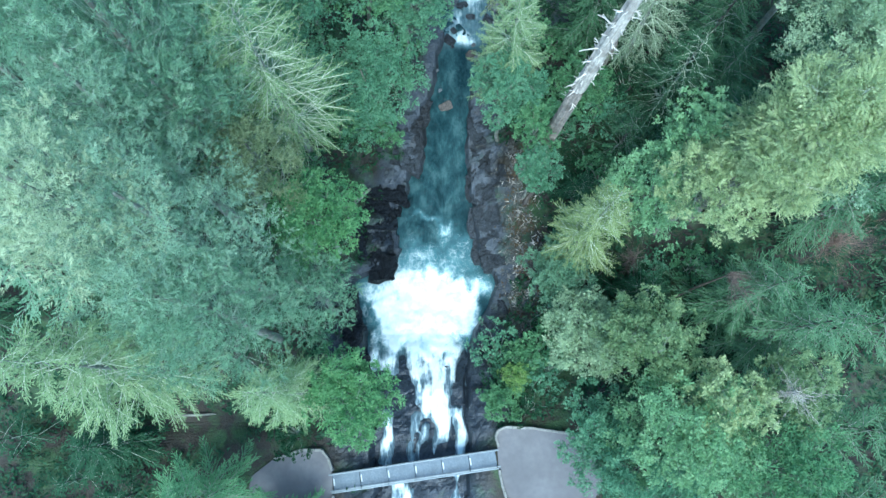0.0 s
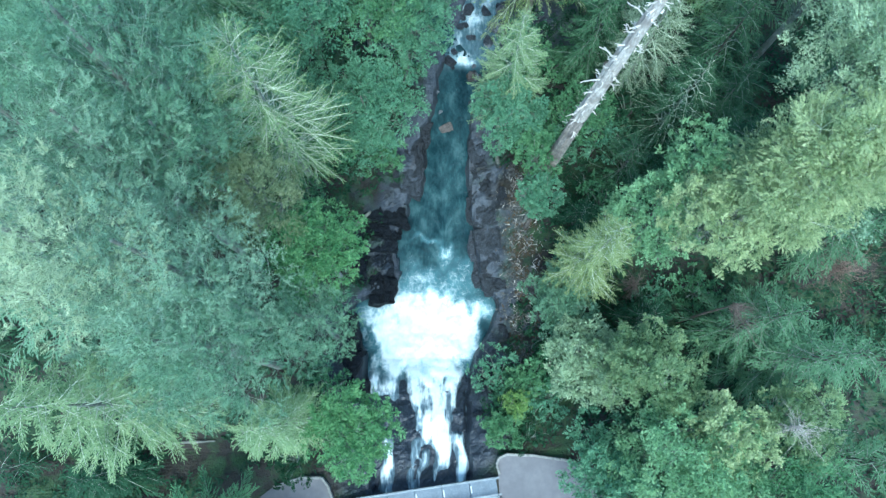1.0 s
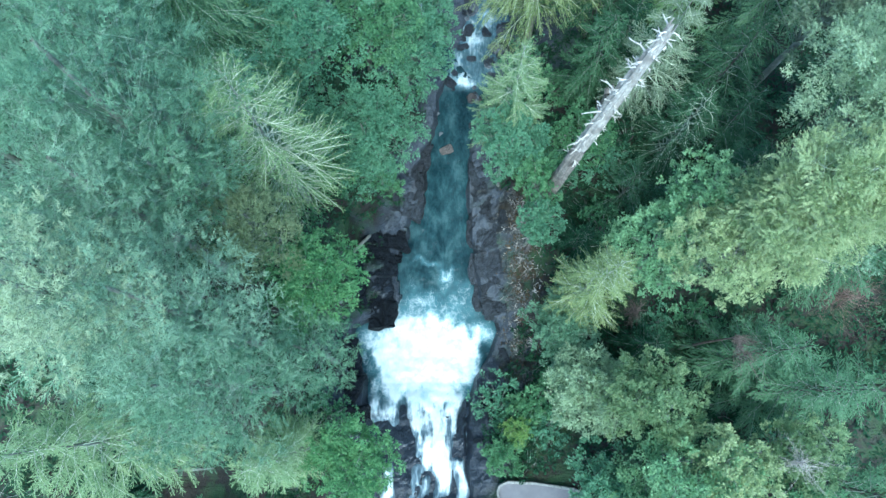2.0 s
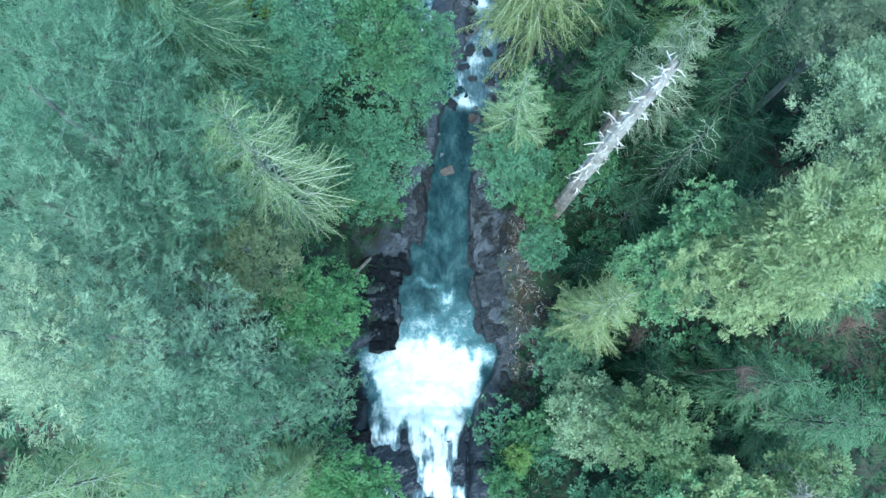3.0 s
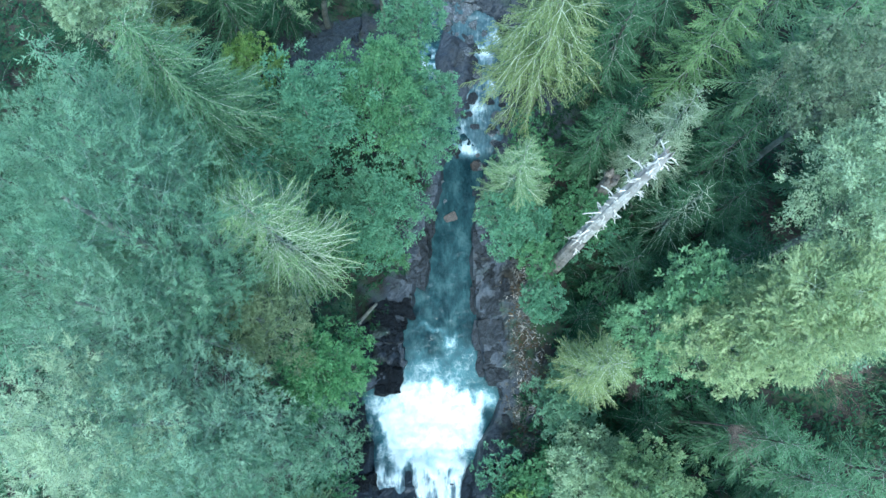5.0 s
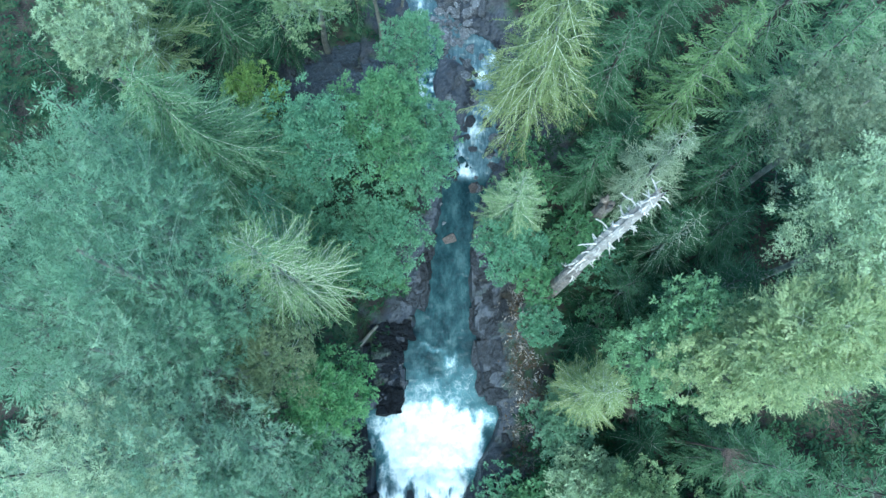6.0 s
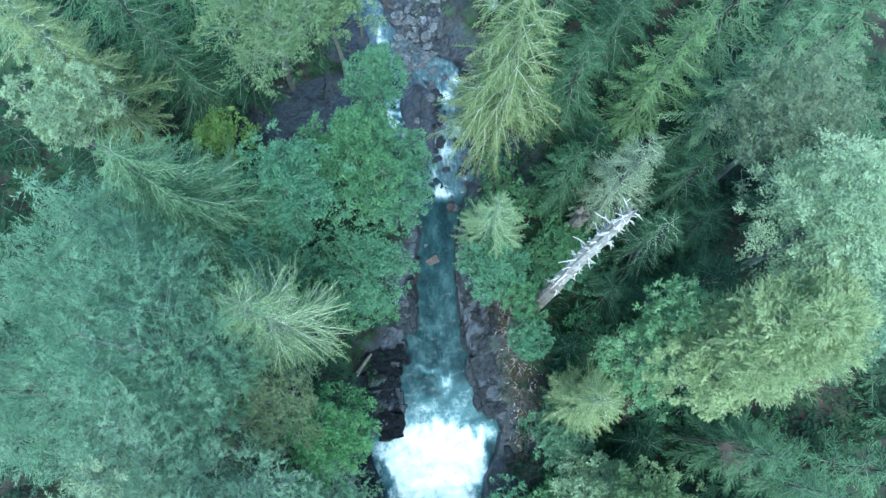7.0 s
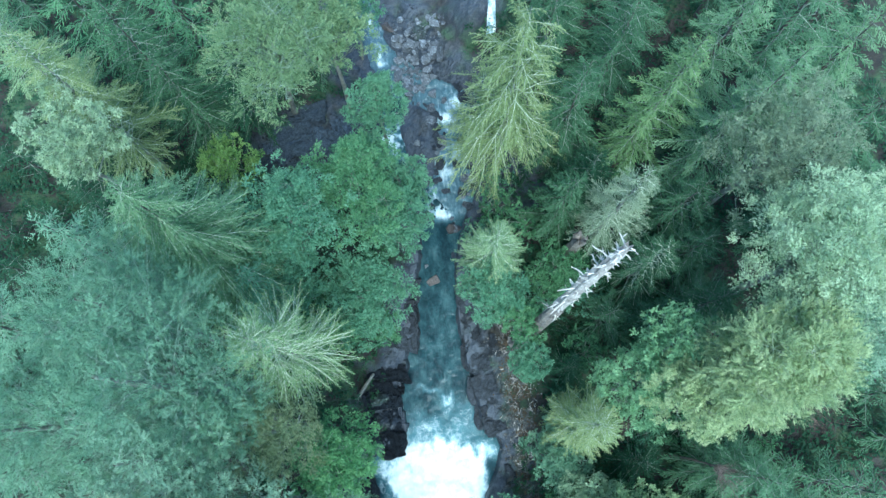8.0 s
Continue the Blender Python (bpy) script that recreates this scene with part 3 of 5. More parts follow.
def make_water():
    ys = np.concatenate([np.arange(-26, -14, 0.5), np.arange(-14, 66, 0.14), np.arange(66, 92, 1.0)])
    us = np.linspace(0, 1, 66)
    xl, xr = np.interp(ys, EDGE_Y, EDGE_L) - 0.9, np.interp(ys, EDGE_Y, EDGE_R) + 0.9
    x = xl[:, None] + (xr - xl)[:, None] * us
    y = np.repeat(ys[:, None], len(us), axis=1)
    z = np.repeat(level(ys)[:, None], len(us), axis=1)
    fall = np.clip((5.6 - y) / 2.4, 0, 1)
    lumps, froth, strips = hills(x, y, 1.5, 9, 4), hills(x, y, 3.2, 11, 4), hills(x, y * 0.22, 0.6, 8, 4)
    fingers = hills(x, y * 0.55, 1.3, 21, 4)

    def stream(line, soft=0.85):
        """How deep inside a run of water each place lies: rows of y, x of the middle, half width."""
        t = np.array(sorted(line))
        mid, half = np.interp(y, t[:, 0], t[:, 1]), np.interp(y, t[:, 0], t[:, 2])
        ends = np.clip((y - t[0, 0] + 0.7 * fingers) / 1.2 + 0.4, 0, 1) * np.clip((t[-1, 0] - y) / 0.6 + 0.3, 0, 1)
        return np.clip((half + 0.3 - np.abs(x - mid + 0.18 * fingers) + 0.3 * strips) / soft, 0, 1) * ends

    runs = [(1.0, stream([(8, -1.2, 2.6), (3.8, -1.15, 2.3), (0.5, -1.0, 1.9), (-1.5, -0.9, 1.75), (-2.6, -0.6, 1.3)])),
            (0.95, stream([(-2.0, -0.2, 1.0), (-3.2, 0.1, 0.7), (-4.2, -0.1, 0.6), (-5.4, -0.7, 0.5)])),
            (0.7, stream([(-1.8, -2.4, 0.6), (-3.5, -2.8, 0.35), (-5.5, -2.8, 0.25), (-8.0, -2.7, 0.2)])),
            (0.5, stream([(-3.0, -1.6, 0.3), (-5.0, -2.0, 0.25), (-7.0, -2.2, 0.2)])),
            (0.95, stream([(8, -6.2, 1.7), (5.0, -5.95, 1.65), (3.0, -5.75, 1.55), (1.4, -5.4, 1.2)])),
            (0.85, stream([(-1.4, 1.1, 0.35), (-2.8, 1.4, 0.55), (-4.2, 1.75, 0.6), (-5.6, 1.45, 0.5), (-9.0, 1.05, 0.4), (-26, 0.6, 0.6)])),
            (0.85, stream([(-1.6, -5.0, 0.4), (-4.0, -5.1, 0.55), (-6.6, -5.3, 0.6), (-7.6, -4.6, 0.7), (-9.0, -3.7, 0.85), (-26, -3.2, 1.2)]))]
    run = np.max([r for _, r in runs], axis=0)
    thread = np.max([g * r for g, r in runs], axis=0)
    thread = thread * np.clip(0.72 + 0.55 * strips + 0.3 * fingers, 0, 1.1) - 0.45 * np.exp(-(((x + 5.7) / 0.7) ** 2 + ((y - 3.9) / 1.0) ** 2))
    side = np.where(x < -1.3, 7.8, 6.7) - np.where(x < -1.3, 0.17, 0.42) * np.clip(10.5 - y, 0, 6)
    side = np.where(y > 8.2, side * (1 - 0.26 * np.clip((y - 8.2) / 2.0, 0, 1)), side)
    reach = (np.abs((x + 1.3) / side) ** 2.3 + np.abs((y - 7.8) / 4.5) ** 2.3) ** (1 / 2.3) + 0.13 * froth + 0.22 * fingers
    boil = np.clip((1.10 - reach) / 0.55, 0, 1)
    boil = boil * (1 - 0.75 * np.exp(-(((x + 4.9 + 0.4 * froth) / 0.55) ** 2 + ((y - 9.4) / 1.3) ** 2)))
    wisp = np.exp(-(((x + 1.9 + froth) / 5.0) ** 4 + ((y - 10.8 + 1.4 * froth) / 4.6) ** 4))
    fast = np.clip((y - 36.2) / 1.2, 0, 1)
    z = z + 0.03 * hills(x, y, 0.7, 7) + boil * (0.4 + 0.22 * lumps) + fast * 0.16 * hills(x, y, 0.8, 10, 4) + fall * (0.85 * np.clip(2.2 * run, 0, 1) - 0.6 + 0.16 * strips * run)
    chutes = sum(g * np.exp(-(((x - cx - 0.35 * fingers) / a) ** 2 + ((y - cy - 0.5 * froth) / c) ** 2)) for cx, cy, a, c, g in (
        (2.0, 38.0, 1.15, 1.2, 1.0), (3.3, 37.3, 0.8, 0.6, 0.75), (1.8, 40.4, 0.55, 0.9, 0.9), (3.1, 43.3, 0.75, 1.3, 0.95), (4.5, 45.3, 0.75, 0.9, 0.85),
        (4.0, 49.3, 0.8, 1.3, 0.95), (5.5, 51.3, 1.1, 0.9, 0.95), (-3.0, 58.4, 0.35, 1.2, 0.8), (-2.4, 57.2, 0.6, 0.4, 0.7), (-3.6, 62.6, 0.4, 1.4, 0.8)))
    rush = np.clip(0.75 + 0.6 * hills(x, y * 0.5, 0.9, 12, 4), 0, 1.2)
    wings = 0.8 * np.exp(-(((x - 4.0 - 0.3 * fingers) / 1.5) ** 2 + ((y - 10.3 - 0.4 * froth) / 1.1) ** 2)) + 0.7 * np.exp(-(((x + 7.4) / 1.6) ** 2 + ((y - 10.0) / 1.2) ** 2))
    foam = 1.35 * boil + 0.75 * wings + 0.42 * wisp + fall * 1.1 * thread + fast * (0.17 + 0.1 * fingers + chutes * rush * 0.72)
    foam = foam + 0.4 * np.exp(-(((x - 0.2) / 0.7) ** 2 + ((y - 16.5 - 0.5 * (x - 0.2) ** 2 - 0.8 * fingers) / 0.4) ** 2)) + 0.3 * np.exp(-(((x + 1.6) / 1.6) ** 2 + ((y - 17.6 - 0.8 * froth - 0.5 * fingers) / 0.35) ** 2))
    foam = foam * np.clip(np.minimum(us, 1 - us) / 0.05 + 0.3, 0, 1)
    water_sheet("water_1", x, y, z, foam, "blue-green creek with white waterfall, foaming plunge pool and rapids", film=np.maximum(np.clip((4.5 - y) / 2, 0, 1), 0.45 * fast))
    ys, us = np.arange(38.0, 55.0, 0.15), np.linspace(-1.3, 1.3, 24)
    x = np.interp(ys, SIDE_Y, SIDE_X)[:, None] + us
    y = np.repeat(ys[:, None], len(us), axis=1)
    z = level(y) - 0.03 + 0.12 * hills(x, y, 0.7, 14)
    foam = np.clip(0.6 + 1.0 * hills(x, y, 1.3, 15), 0, 1) * np.exp(-((y - 47.6) / 3.2) ** 2)
    water_sheet("water_2", x, y, z, foam, "narrow white side channel of the creek between stones")
    ys, us = np.linspace(57.5, 64, 60), np.linspace(-0.45, 0.45, 12)
    y = np.repeat(ys[:, None], len(us), axis=1)
    x = 10.7 + 0.12 * (y - 60) + us * (1 + 0.15 * np.sin(y))
    z = land(x, y)[0] + 0.22 + 0.1 * hills(x, y, 0.6, 16)
    foam = 0.75 + 0.4 * hills(x, y * 0.3, 0.5, 17)
    water_sheet("water_3", x, y, z, foam, "thin white side fall sliding over a rock slab")


make_water()


def ground_at(x, y):
    return float(land(x, y)[0])


# ---- footbridge and viewing terraces ----
def make_bridge():
    a, b = Vector((-9.75, -8.15, 9.0)), Vector((4.75, -6.05, 9.0))
    length, turn = (b - a).length, math.atan2(b.y - a.y, b.x - a.x)
    root = tagged(new("footbridge"), "narrow grey steel footbridge with railings above the waterfall", "bridge")
    root.location, root.rotation_euler = (a + b) / 2, (0, 0, turn)
    n = 6
    p = length / n
    for k in range(n):
        x = -length / 2 + (k + 0.5) * p
        part("deck_panel", box(bmesh.new(), (p - 0.05, 1.34, 0.06), (x, 0, -0.03), bevel=0.01), DECK, root)
        part("joint_plate", box(bmesh.new(), (0.11, 0.62, 0.02), (x - p / 2 + 0.12, 0.05, 0.012), bevel=0.004), JOINT, root, "pale worn joint plate")
    for s in (-1, 1):
        part("girder", box(bmesh.new(), (length + 0.6, 0.16, 0.45), (0, s * 0.72, -0.2), bevel=0.015), RAIL, root)
        part("top_rail", box(bmesh.new(), (length + 0.1, 0.10, 0.07), (0, s * 0.78, 1.05), bevel=0.02), RAIL, root)
        for z in (0.38, 0.7):
            part("mid_rail", box(bmesh.new(), (length, 0.04, 0.04), (0, s * 0.77, z), bevel=0.01), RAIL, root)
        for k in range(n + 1):
            part("post", box(bmesh.new(), (0.07, 0.07, 1.06), (-length / 2 + 0.04 + k * (length - 0.08) / n, s * 0.78, 0.5), bevel=0.01), RAIL, root)


make_bridge()


def slab_of(name, outline, top, thick, mat, label):
    bm = bmesh.new()
    vs = [bm.verts.new((x, y, top)) for x, y in outline]
    f = bm.faces.new(vs)
    if f.normal.z < 0:
        f.normal_flip()
    made = bmesh.ops.extrude_face_region(bm, geom=[f])["geom"]
    bmesh.ops.translate(bm, verts=[g for g in made if isinstance(g, bmesh.types.BMVert)], vec=(0, 0, -thick))
    bmesh.ops.recalc_face_normals(bm, faces=bm.faces)
    return tagged(part(name, bm, mat), label, "terrace", kind="structure")


PAD_R = [(4.75, -3.75), (5.3, -3.45), (8.0, -3.5), (11.5, -4.0), (13.8, -5.2), (14.2, -8.5), (12.5, -10.6), (9.0, -11.2), (6.6, -10.6), (5.4, -9.3), (4.95, -7.4), (4.85, -5.2)]
PAD_L = [(-9.85, -7.2), (-10.4, -5.7), (-11.0, -5.3), (-13.0, -5.5), (-15.2, -6.2), (-17.0, -7.6), (-17.4, -10.0), (-14.5, -11.4), (-10.6, -11.2), (-9.7, -9.4)]
slab_of("pavement_1", PAD_R, 8.98, 0.5, CONCRETE, "pale grey concrete viewing terrace at the end of the footbridge")
slab_of("pavement_2", PAD_L, 8.98, 0.5, CONCRETE, "shaded grey concrete viewing terrace at the end of the footbridge")

# ---- the trees ----
SEEDS = iter(range(100, 1000))


def fir(x, y, top, foot, radius, leaf, label, lean=(0, 0), bark=BARK, twig=TWIG, **more):
    z = ground_at(x - lean[0], y - lean[1]) - 0.15
    shape = conifer_shape(np.random.default_rng(next(SEEDS)), top - z, foot - z, radius, lean=lean, **more)
    return tree("conifer", shape, (x - lean[0], y - lean[1], z), leaf, label, bark=bark, twig=twig, group="conifers of the gorge")


def broad(x, y, top, foot, radius, leaf, label, lean=(0, 0), bark=PALE_BARK, twig=TWIG, **more):
    z = ground_at(x - lean[0], y - lean[1]) - 0.15
    shape = leafy_shape(np.random.default_rng(next(SEEDS)), top - z, foot - z, radius, lean=lean, **more)
    return tree("broadleaf_tree", shape, (x - lean[0], y - lean[1], z), leaf, label, bark=bark, twig=twig, group="broad-leaved trees of the gorge")


# west bank, from the bridge downstream
PLUME = dict(lobes=54, clumps=13, leaves=66, blade=0.24, slim=0.21, reach=1.5, upward=0.35, flat=1.3, clump=0.085, twigs=3, wood=0.6, lump=0.66, shoot=0.62, count=9, fine=0.5, twig=LICHEN, splay=0.75, vary=0.07)
FAN = dict(bare=0.24, wood=0.9, spray=0.24, step=0.22, slim=0.42, finger=0.14, forks=2, weep=0.12, fuzz=0.5, bark=PALE_BARK, twig=MOSSY)
broad(-15.8, 8.6, 51.5, 20, 6.2, "blue", "tall pale blue-green cottonwood with fine feathery twigs", **PLUME)
broad(-14.8, 4.8, 46.0, 18, 5.2, "teal", "tall teal cottonwood with fine feathery twigs", **PLUME)
broad(-18.3, 14.6, 52.5, 28, 4.4, "blue", "slender blue-green cottonwood with a bare pale trunk", **{**PLUME, "lobes": 34, "open_part": 0.2})
broad(-17.8, 20.0, 55.5, 22, 6.6, "teal", "tall broad teal cottonwood with fine feathery twigs", **PLUME)
broad(-20.8, 24.6, 51.5, 22, 6.0, "teal", "tall broad teal cottonwood on the slope", **PLUME)
broad(-16.6, 16.6, 45.5, 24, 3.8, "teal", "teal cottonwood standing close to taller ones", **{**PLUME, "lobes": 42})
broad(-24.8, 18.0, 52.0, 22, 6.0, "teal", "tall teal cottonwood at the gorge edge", **PLUME)
broad(-18.8, 9.0, 56.0, 28, 4.6, "mist", "pale yellowish cottonwood among taller teal ones", **{**PLUME, "lobes": 44})
fir(-21.6, 1.4, 46.0, 18, 5.7, "pale", "pale yellow-green fir with long open branches", branches=150, droop=0.35, **FAN)
fir(-11.9, -0.2, 35.0, 12, 3.8, "pale", "pale green young fir beside the terrace", branches=120, **FAN)
broad(-6.9, -0.6, 27.2, 15, 3.5, "bright", "bright green alder beside the waterfall", lobes=16)
broad(-10.4, 7.6, 29.0, 12, 4.0, "teal", "teal cottonwood above the plunge pool", **{**PLUME, "lobes": 34})
broad(-9.6, 12.9, 29.6, 15, 3.8, "bright", "bright green maple above the plunge pool", lobes=18)
broad(-13.2, 15.6, 36.0, 21, 3.8, "brown", "brownish green tree with thin foliage", lobes=18, open_part=0.05, slim=0.5)
fir(-12.2, 21.7, 42.3, 18, 5.6, "fern", "yellow-green fir with bare pale branch fans", branches=150, droop=0.02, power=0.62, ragged=0.1, steep=62, **{**FAN, "bare": 0.28, "wood": 0.95, "thin": 1.0, "finger": 0.045, "spray": 0.16, "step": 0.3, "forks": 3, "fuzz": 0.4, "weep": 0.0})
broad(-6.6, 27.2, 19.6, 7, 4.6, "mid", "rounded green alder leaning over the pool", lobes=20)
broad(-11.6, 33.2, 28.8, 14, 5.0, "mid", "rounded green alder on the creek bank", lobes=20)
broad(-5.2, 36.2, 25.6, 11, 4.7, "green", "light green alder on the creek bank", lobes=18, lean=(2.4, -1.0))
broad(-2.3, 34.0, 20.6, 9, 3.7, "mid", "green alder spreading over the creek", lobes=15, lean=(1.6, 0.0))
broad(-1.7, 38.0, 18.6, 8, 3.1, "mid", "green alder above the head of the pool", lobes=14, lean=(1.2, 0.0))
broad(-3.2, 45.8, 19.6, 10, 3.3, "mid", "small green alder over the side channel", lobes=15)
broad(-5.0, 41.4, 17.0, 8, 3.3, "mid", "green alder over the rapids", lobes=13)
fir(-18.4, 31.2, 45.6, 12, 8.4, "cedar", "tall green cedar with drooping feathery sprays", branches=330, droop=0.5, weep=0.5, spray=0.36, step=0.28, slim=0.3, bare=0.12, finger=0.2, thin=0.9, twig=MOSSY, wood=0.7)
fir(-23.0, 29.6, 46.5, 18, 4.4, "teal", "tall teal hemlock on the slope", branches=160, spray=0.33, step=0.3)
fir(-27.0, 44.5, 41.0, 14, 5.8, "moss", "pale yellow-green fir with hanging branches", branches=130, droop=0.5, **FAN)
broad(-26.3, 39.6, 37.0, 25, 3.6, "silver", "grey lichen-covered tree with thin foliage", open_part=0.2, slim=0.3, blade=0.3)
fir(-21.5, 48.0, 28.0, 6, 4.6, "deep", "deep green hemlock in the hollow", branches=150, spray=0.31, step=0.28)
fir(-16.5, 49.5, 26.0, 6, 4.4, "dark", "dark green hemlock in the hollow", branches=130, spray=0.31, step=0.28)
broad(-11.2, 47.4, 32.0, 16, 5.6, "pale", "large pale grey-green maple with bare inner branches", twig=LICHEN, lobes=26, slim=0.4, blade=0.17, wood=1.2, twigs=8, fine=0.5, shoot=0.4, count=7, splay=0.8, lean=(2.2, -4.2))
broad(-7.0, 52.0, 26.0, 12, 4.2, "pale", "pale green alder on the creek bank", lobes=16)
broad(-19.5, 43.2, 13.4, 6, 3.3, "lemon", "yellow-green vine maple bush by the wet slab", lobes=11)
broad(-6.0, 24.6, 11.5, 6.0, 2.6, "green", "small green shrub on the rock bank", lobes=8)
# the deep shade here comes from the dark leaf colour
fir(-27.5, 36.0, 27.0, 6, 4.8, "dark", "hemlock with deep shade in its leaf colour", branches=120, spray=0.33, step=0.32)
fir(-30.5, 41.0, 26.0, 6, 5.0, "dark", "hemlock with deep shade in its leaf colour", branches=120, spray=0.33, step=0.32)
fir(-24.0, 51.0, 34.0, 10, 5.0, "deep", "green hemlock farther down the creek", branches=120, spray=0.33, step=0.32)
fir(-32.0, 49.0, 38.0, 10, 5.0, "pale", "pale green fir farther down the creek", branches=120, droop=0.4, **FAN)
fir(-18.2, -8.2, 33.0, 12, 4.6, "green", "green young fir beside the shaded terrace", branches=120, spray=0.31)
fir(-13.2, -11.5, 26.0, 10, 4.2, "green", "green fir growing below the terrace", branches=120, spray=0.38)
fir(-28.0, -4.5, 20.0, 9, 4.0, "dark", "hemlock with deep shade in its leaf colour", branches=100, spray=0.42)
broad(-12.0, 24.8, 17.0, 9, 3.6, "green", "green understorey maple on the slope", lobes=12)
broad(-12.5, 28.5, 20.0, 10, 3.8, "mid", "dark green understorey tree on the slope", lobes=12)
fir(-13.5, 39.0, 18.0, 6, 3.0, "mid", "green hemlock by the creek", branches=120, spray=0.38)
fir(-15.0, 28.0, 30.0, 10, 3.6, "mid", "green hemlock between cottonwoods", branches=110, spray=0.31)
# east bank
broad(10.3, 10.2, 15.8, 7, 3.0, "teal", "teal alder over the plunge pool", lobes=17)
fir(5.9, 29.2, 28.4, 7, 4.0, "pale", "pale green young hemlock on the rock bank", branches=110, droop=0.2, **{**FAN, "bare": 0.28, "wood": 1.1, "thin": 0.8, "finger": 0.1})
broad(5.8, 25.6, 20.4, 9, 3.4, "mid", "green alder leaning over the pool", lobes=16)
broad(8.3, 22.9, 18.6, 9, 2.3, "green", "small green alder on the bank", lobes=12)
broad(8.3, 19.0, 17.8, 10, 2.0, "mid", "small pale green alder on the bank", lobes=12)
fir(17.2, 31.2, 34.5, 12, 4.0, "grey", "grey-green fir with thin drooping branches", branches=120, droop=0.5, **{**FAN, "bare": 0.35, "forks": 3, "spray": 0.2})
fir(20.2, 26.6, 26.0, 7, 4.8, "deep", "green hemlock with soft shade in its leaf colour", branches=125, droop=0.5, **{**FAN, "bare": 0.3, "wood": 1.4})
fir(13.7, 33.8, 23.6, 6, 4.2, "deep", "green hemlock behind the dead trunk", branches=130, spray=0.38)
broad(23.0, 15.8, 42.6, 20, 4.2, "yellow", "tall yellow-green maple with pale inner branches", twig=MOSSY, lobes=44, leaves=116, slim=0.34, blade=0.2, twigs=7, wood=0.9, lump=0.7, shoot=0.5, count=9, splay=0.8, vary=0.08, upward=0.15, fine=0.6, flat=1.2)
broad(25.4, 16.6, 42.0, 26, 3.3, "yellow", "yellow-green maple at the gorge edge", twig=MOSSY, lobes=26, leaves=96, slim=0.34, blade=0.2, twigs=6, wood=0.9, lump=0.75, shoot=0.5, count=9, splay=0.8, vary=0.08, upward=0.15, fine=0.6)
broad(19.5, 14.4, 33.5, 20, 3.4, "yellow", "pale green maple with soft dense foliage", lobes=18, slim=0.45, blade=0.2, twigs=5)
broad(16.9, 15.6, 28.6, 12, 3.8, "alder", "green alder standing between firs", lobes=17)
broad(19.4, 18.6, 31.0, 17, 3.3, "alder", "light green alder between firs", lobes=15)
fir(11.9, 12.9, 31.6, 8, 4.0, "moss", "small yellow-green fir with a star-shaped top", branches=120, droop=0.15, **{**FAN, "spray": 0.22, "bare": 0.25, "wood": 1.0, "thin": 0.85, "finger": 0.1, "forks": 3})
broad(12.0, 4.9, 20.0, 8, 3.8, "silver", "pale teal alder above the waterfall", lobes=20)
broad(15.4, 3.8, 27.6, 14, 3.6, "pale", "light yellow-green alder above the waterfall", lobes=16)
fir(23.8, 7.4, 31.0, 8, 4.8, "spruce", "grey-green hemlock with some dead brown twigs", branches=130, spray=0.31)
fir(26.4, 4.6, 33.5, 10, 4.8, "spruce", "green hemlock with layered branches", branches=130, spray=0.31)
broad(18.4, -2.9, 28.5, 12, 5.0, "alder", "large green maple with yellowing top", lobes=26)
broad(20.3, -1.0, 29.0, 18, 2.9, "yellow", "yellow-green maple with small leaves", lobes=13)
broad(12.8, -3.6, 20.0, 11, 3.3, "mid", "green alder overhanging the terrace", lobes=15)
broad(15.5, -8.0, 24.0, 11, 4.4, "mid", "green alder overhanging the terrace", lobes=17)
broad(26.0, -0.1, 27.2, 16, 3.4, "pale", "pale green tree with bare grey twigs", open_part=0.25, wood=1.6, twigs=6)
broad(24.5, -6.0, 28.0, 13, 4.8, "green", "green maple on the lower slope", lobes=18)
broad(29.0, 23.4, 42.5, 24, 6.0, "dome", "large grey-green maple with a domed crown", lobes=44, lump=0.85, slim=0.6, leaves=130, blade=0.135, vary=0.06)
broad(30.5, 18.6, 38.0, 20, 5.2, "blue", "grey-blue maple beside a larger one", lobes=20)
broad(28.5, 32.5, 39.0, 22, 5.4, "grey", "grey-brown lichen-hung maple with thin leaves", lobes=22, open_part=0.15, slim=0.35, blade=0.22, twigs=5)
fir(8.9, 41.8, 41.6, 8, 6.6, "moss", "yellow-green fir with long mossy hanging branches", branches=120, droop=0.8, gaps=0.1, power=0.55, ragged=0.4, **{**FAN, "bare": 0.1, "wood": 0.8, "thin": 0.95, "finger": 0.16, "spray": 0.27, "step": 0.26, "forks": 3, "fuzz": 0.55, "weep": 1.1})
fir(15.0, 41.8, 30.5, 6, 4.8, "deep", "green hemlock with layered branches", branches=130, spray=0.31)
fir(21.6, 39.6, 38.0, 10, 4.4, "olive", "pale green pointed fir on the slope", branches=130, spray=0.36)
fir(27.2, 36.6, 41.5, 12, 5.4, "cedar", "green hemlock on the slope", branches=130, spray=0.31)
fir(24.0, 31.5, 27.0, 7, 4.8, "deep", "green hemlock with soft shade in its leaf colour", branches=120, spray=0.31)
fir(16.5, 36.5, 21.0, 5, 4.4, "dark", "dark green hemlock with shade in its leaf colour", branches=120, spray=0.31)
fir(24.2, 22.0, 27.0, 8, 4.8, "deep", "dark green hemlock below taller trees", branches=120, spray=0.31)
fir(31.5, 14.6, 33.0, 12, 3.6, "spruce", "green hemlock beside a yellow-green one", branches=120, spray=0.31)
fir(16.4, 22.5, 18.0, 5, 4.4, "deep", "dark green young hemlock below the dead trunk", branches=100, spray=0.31)
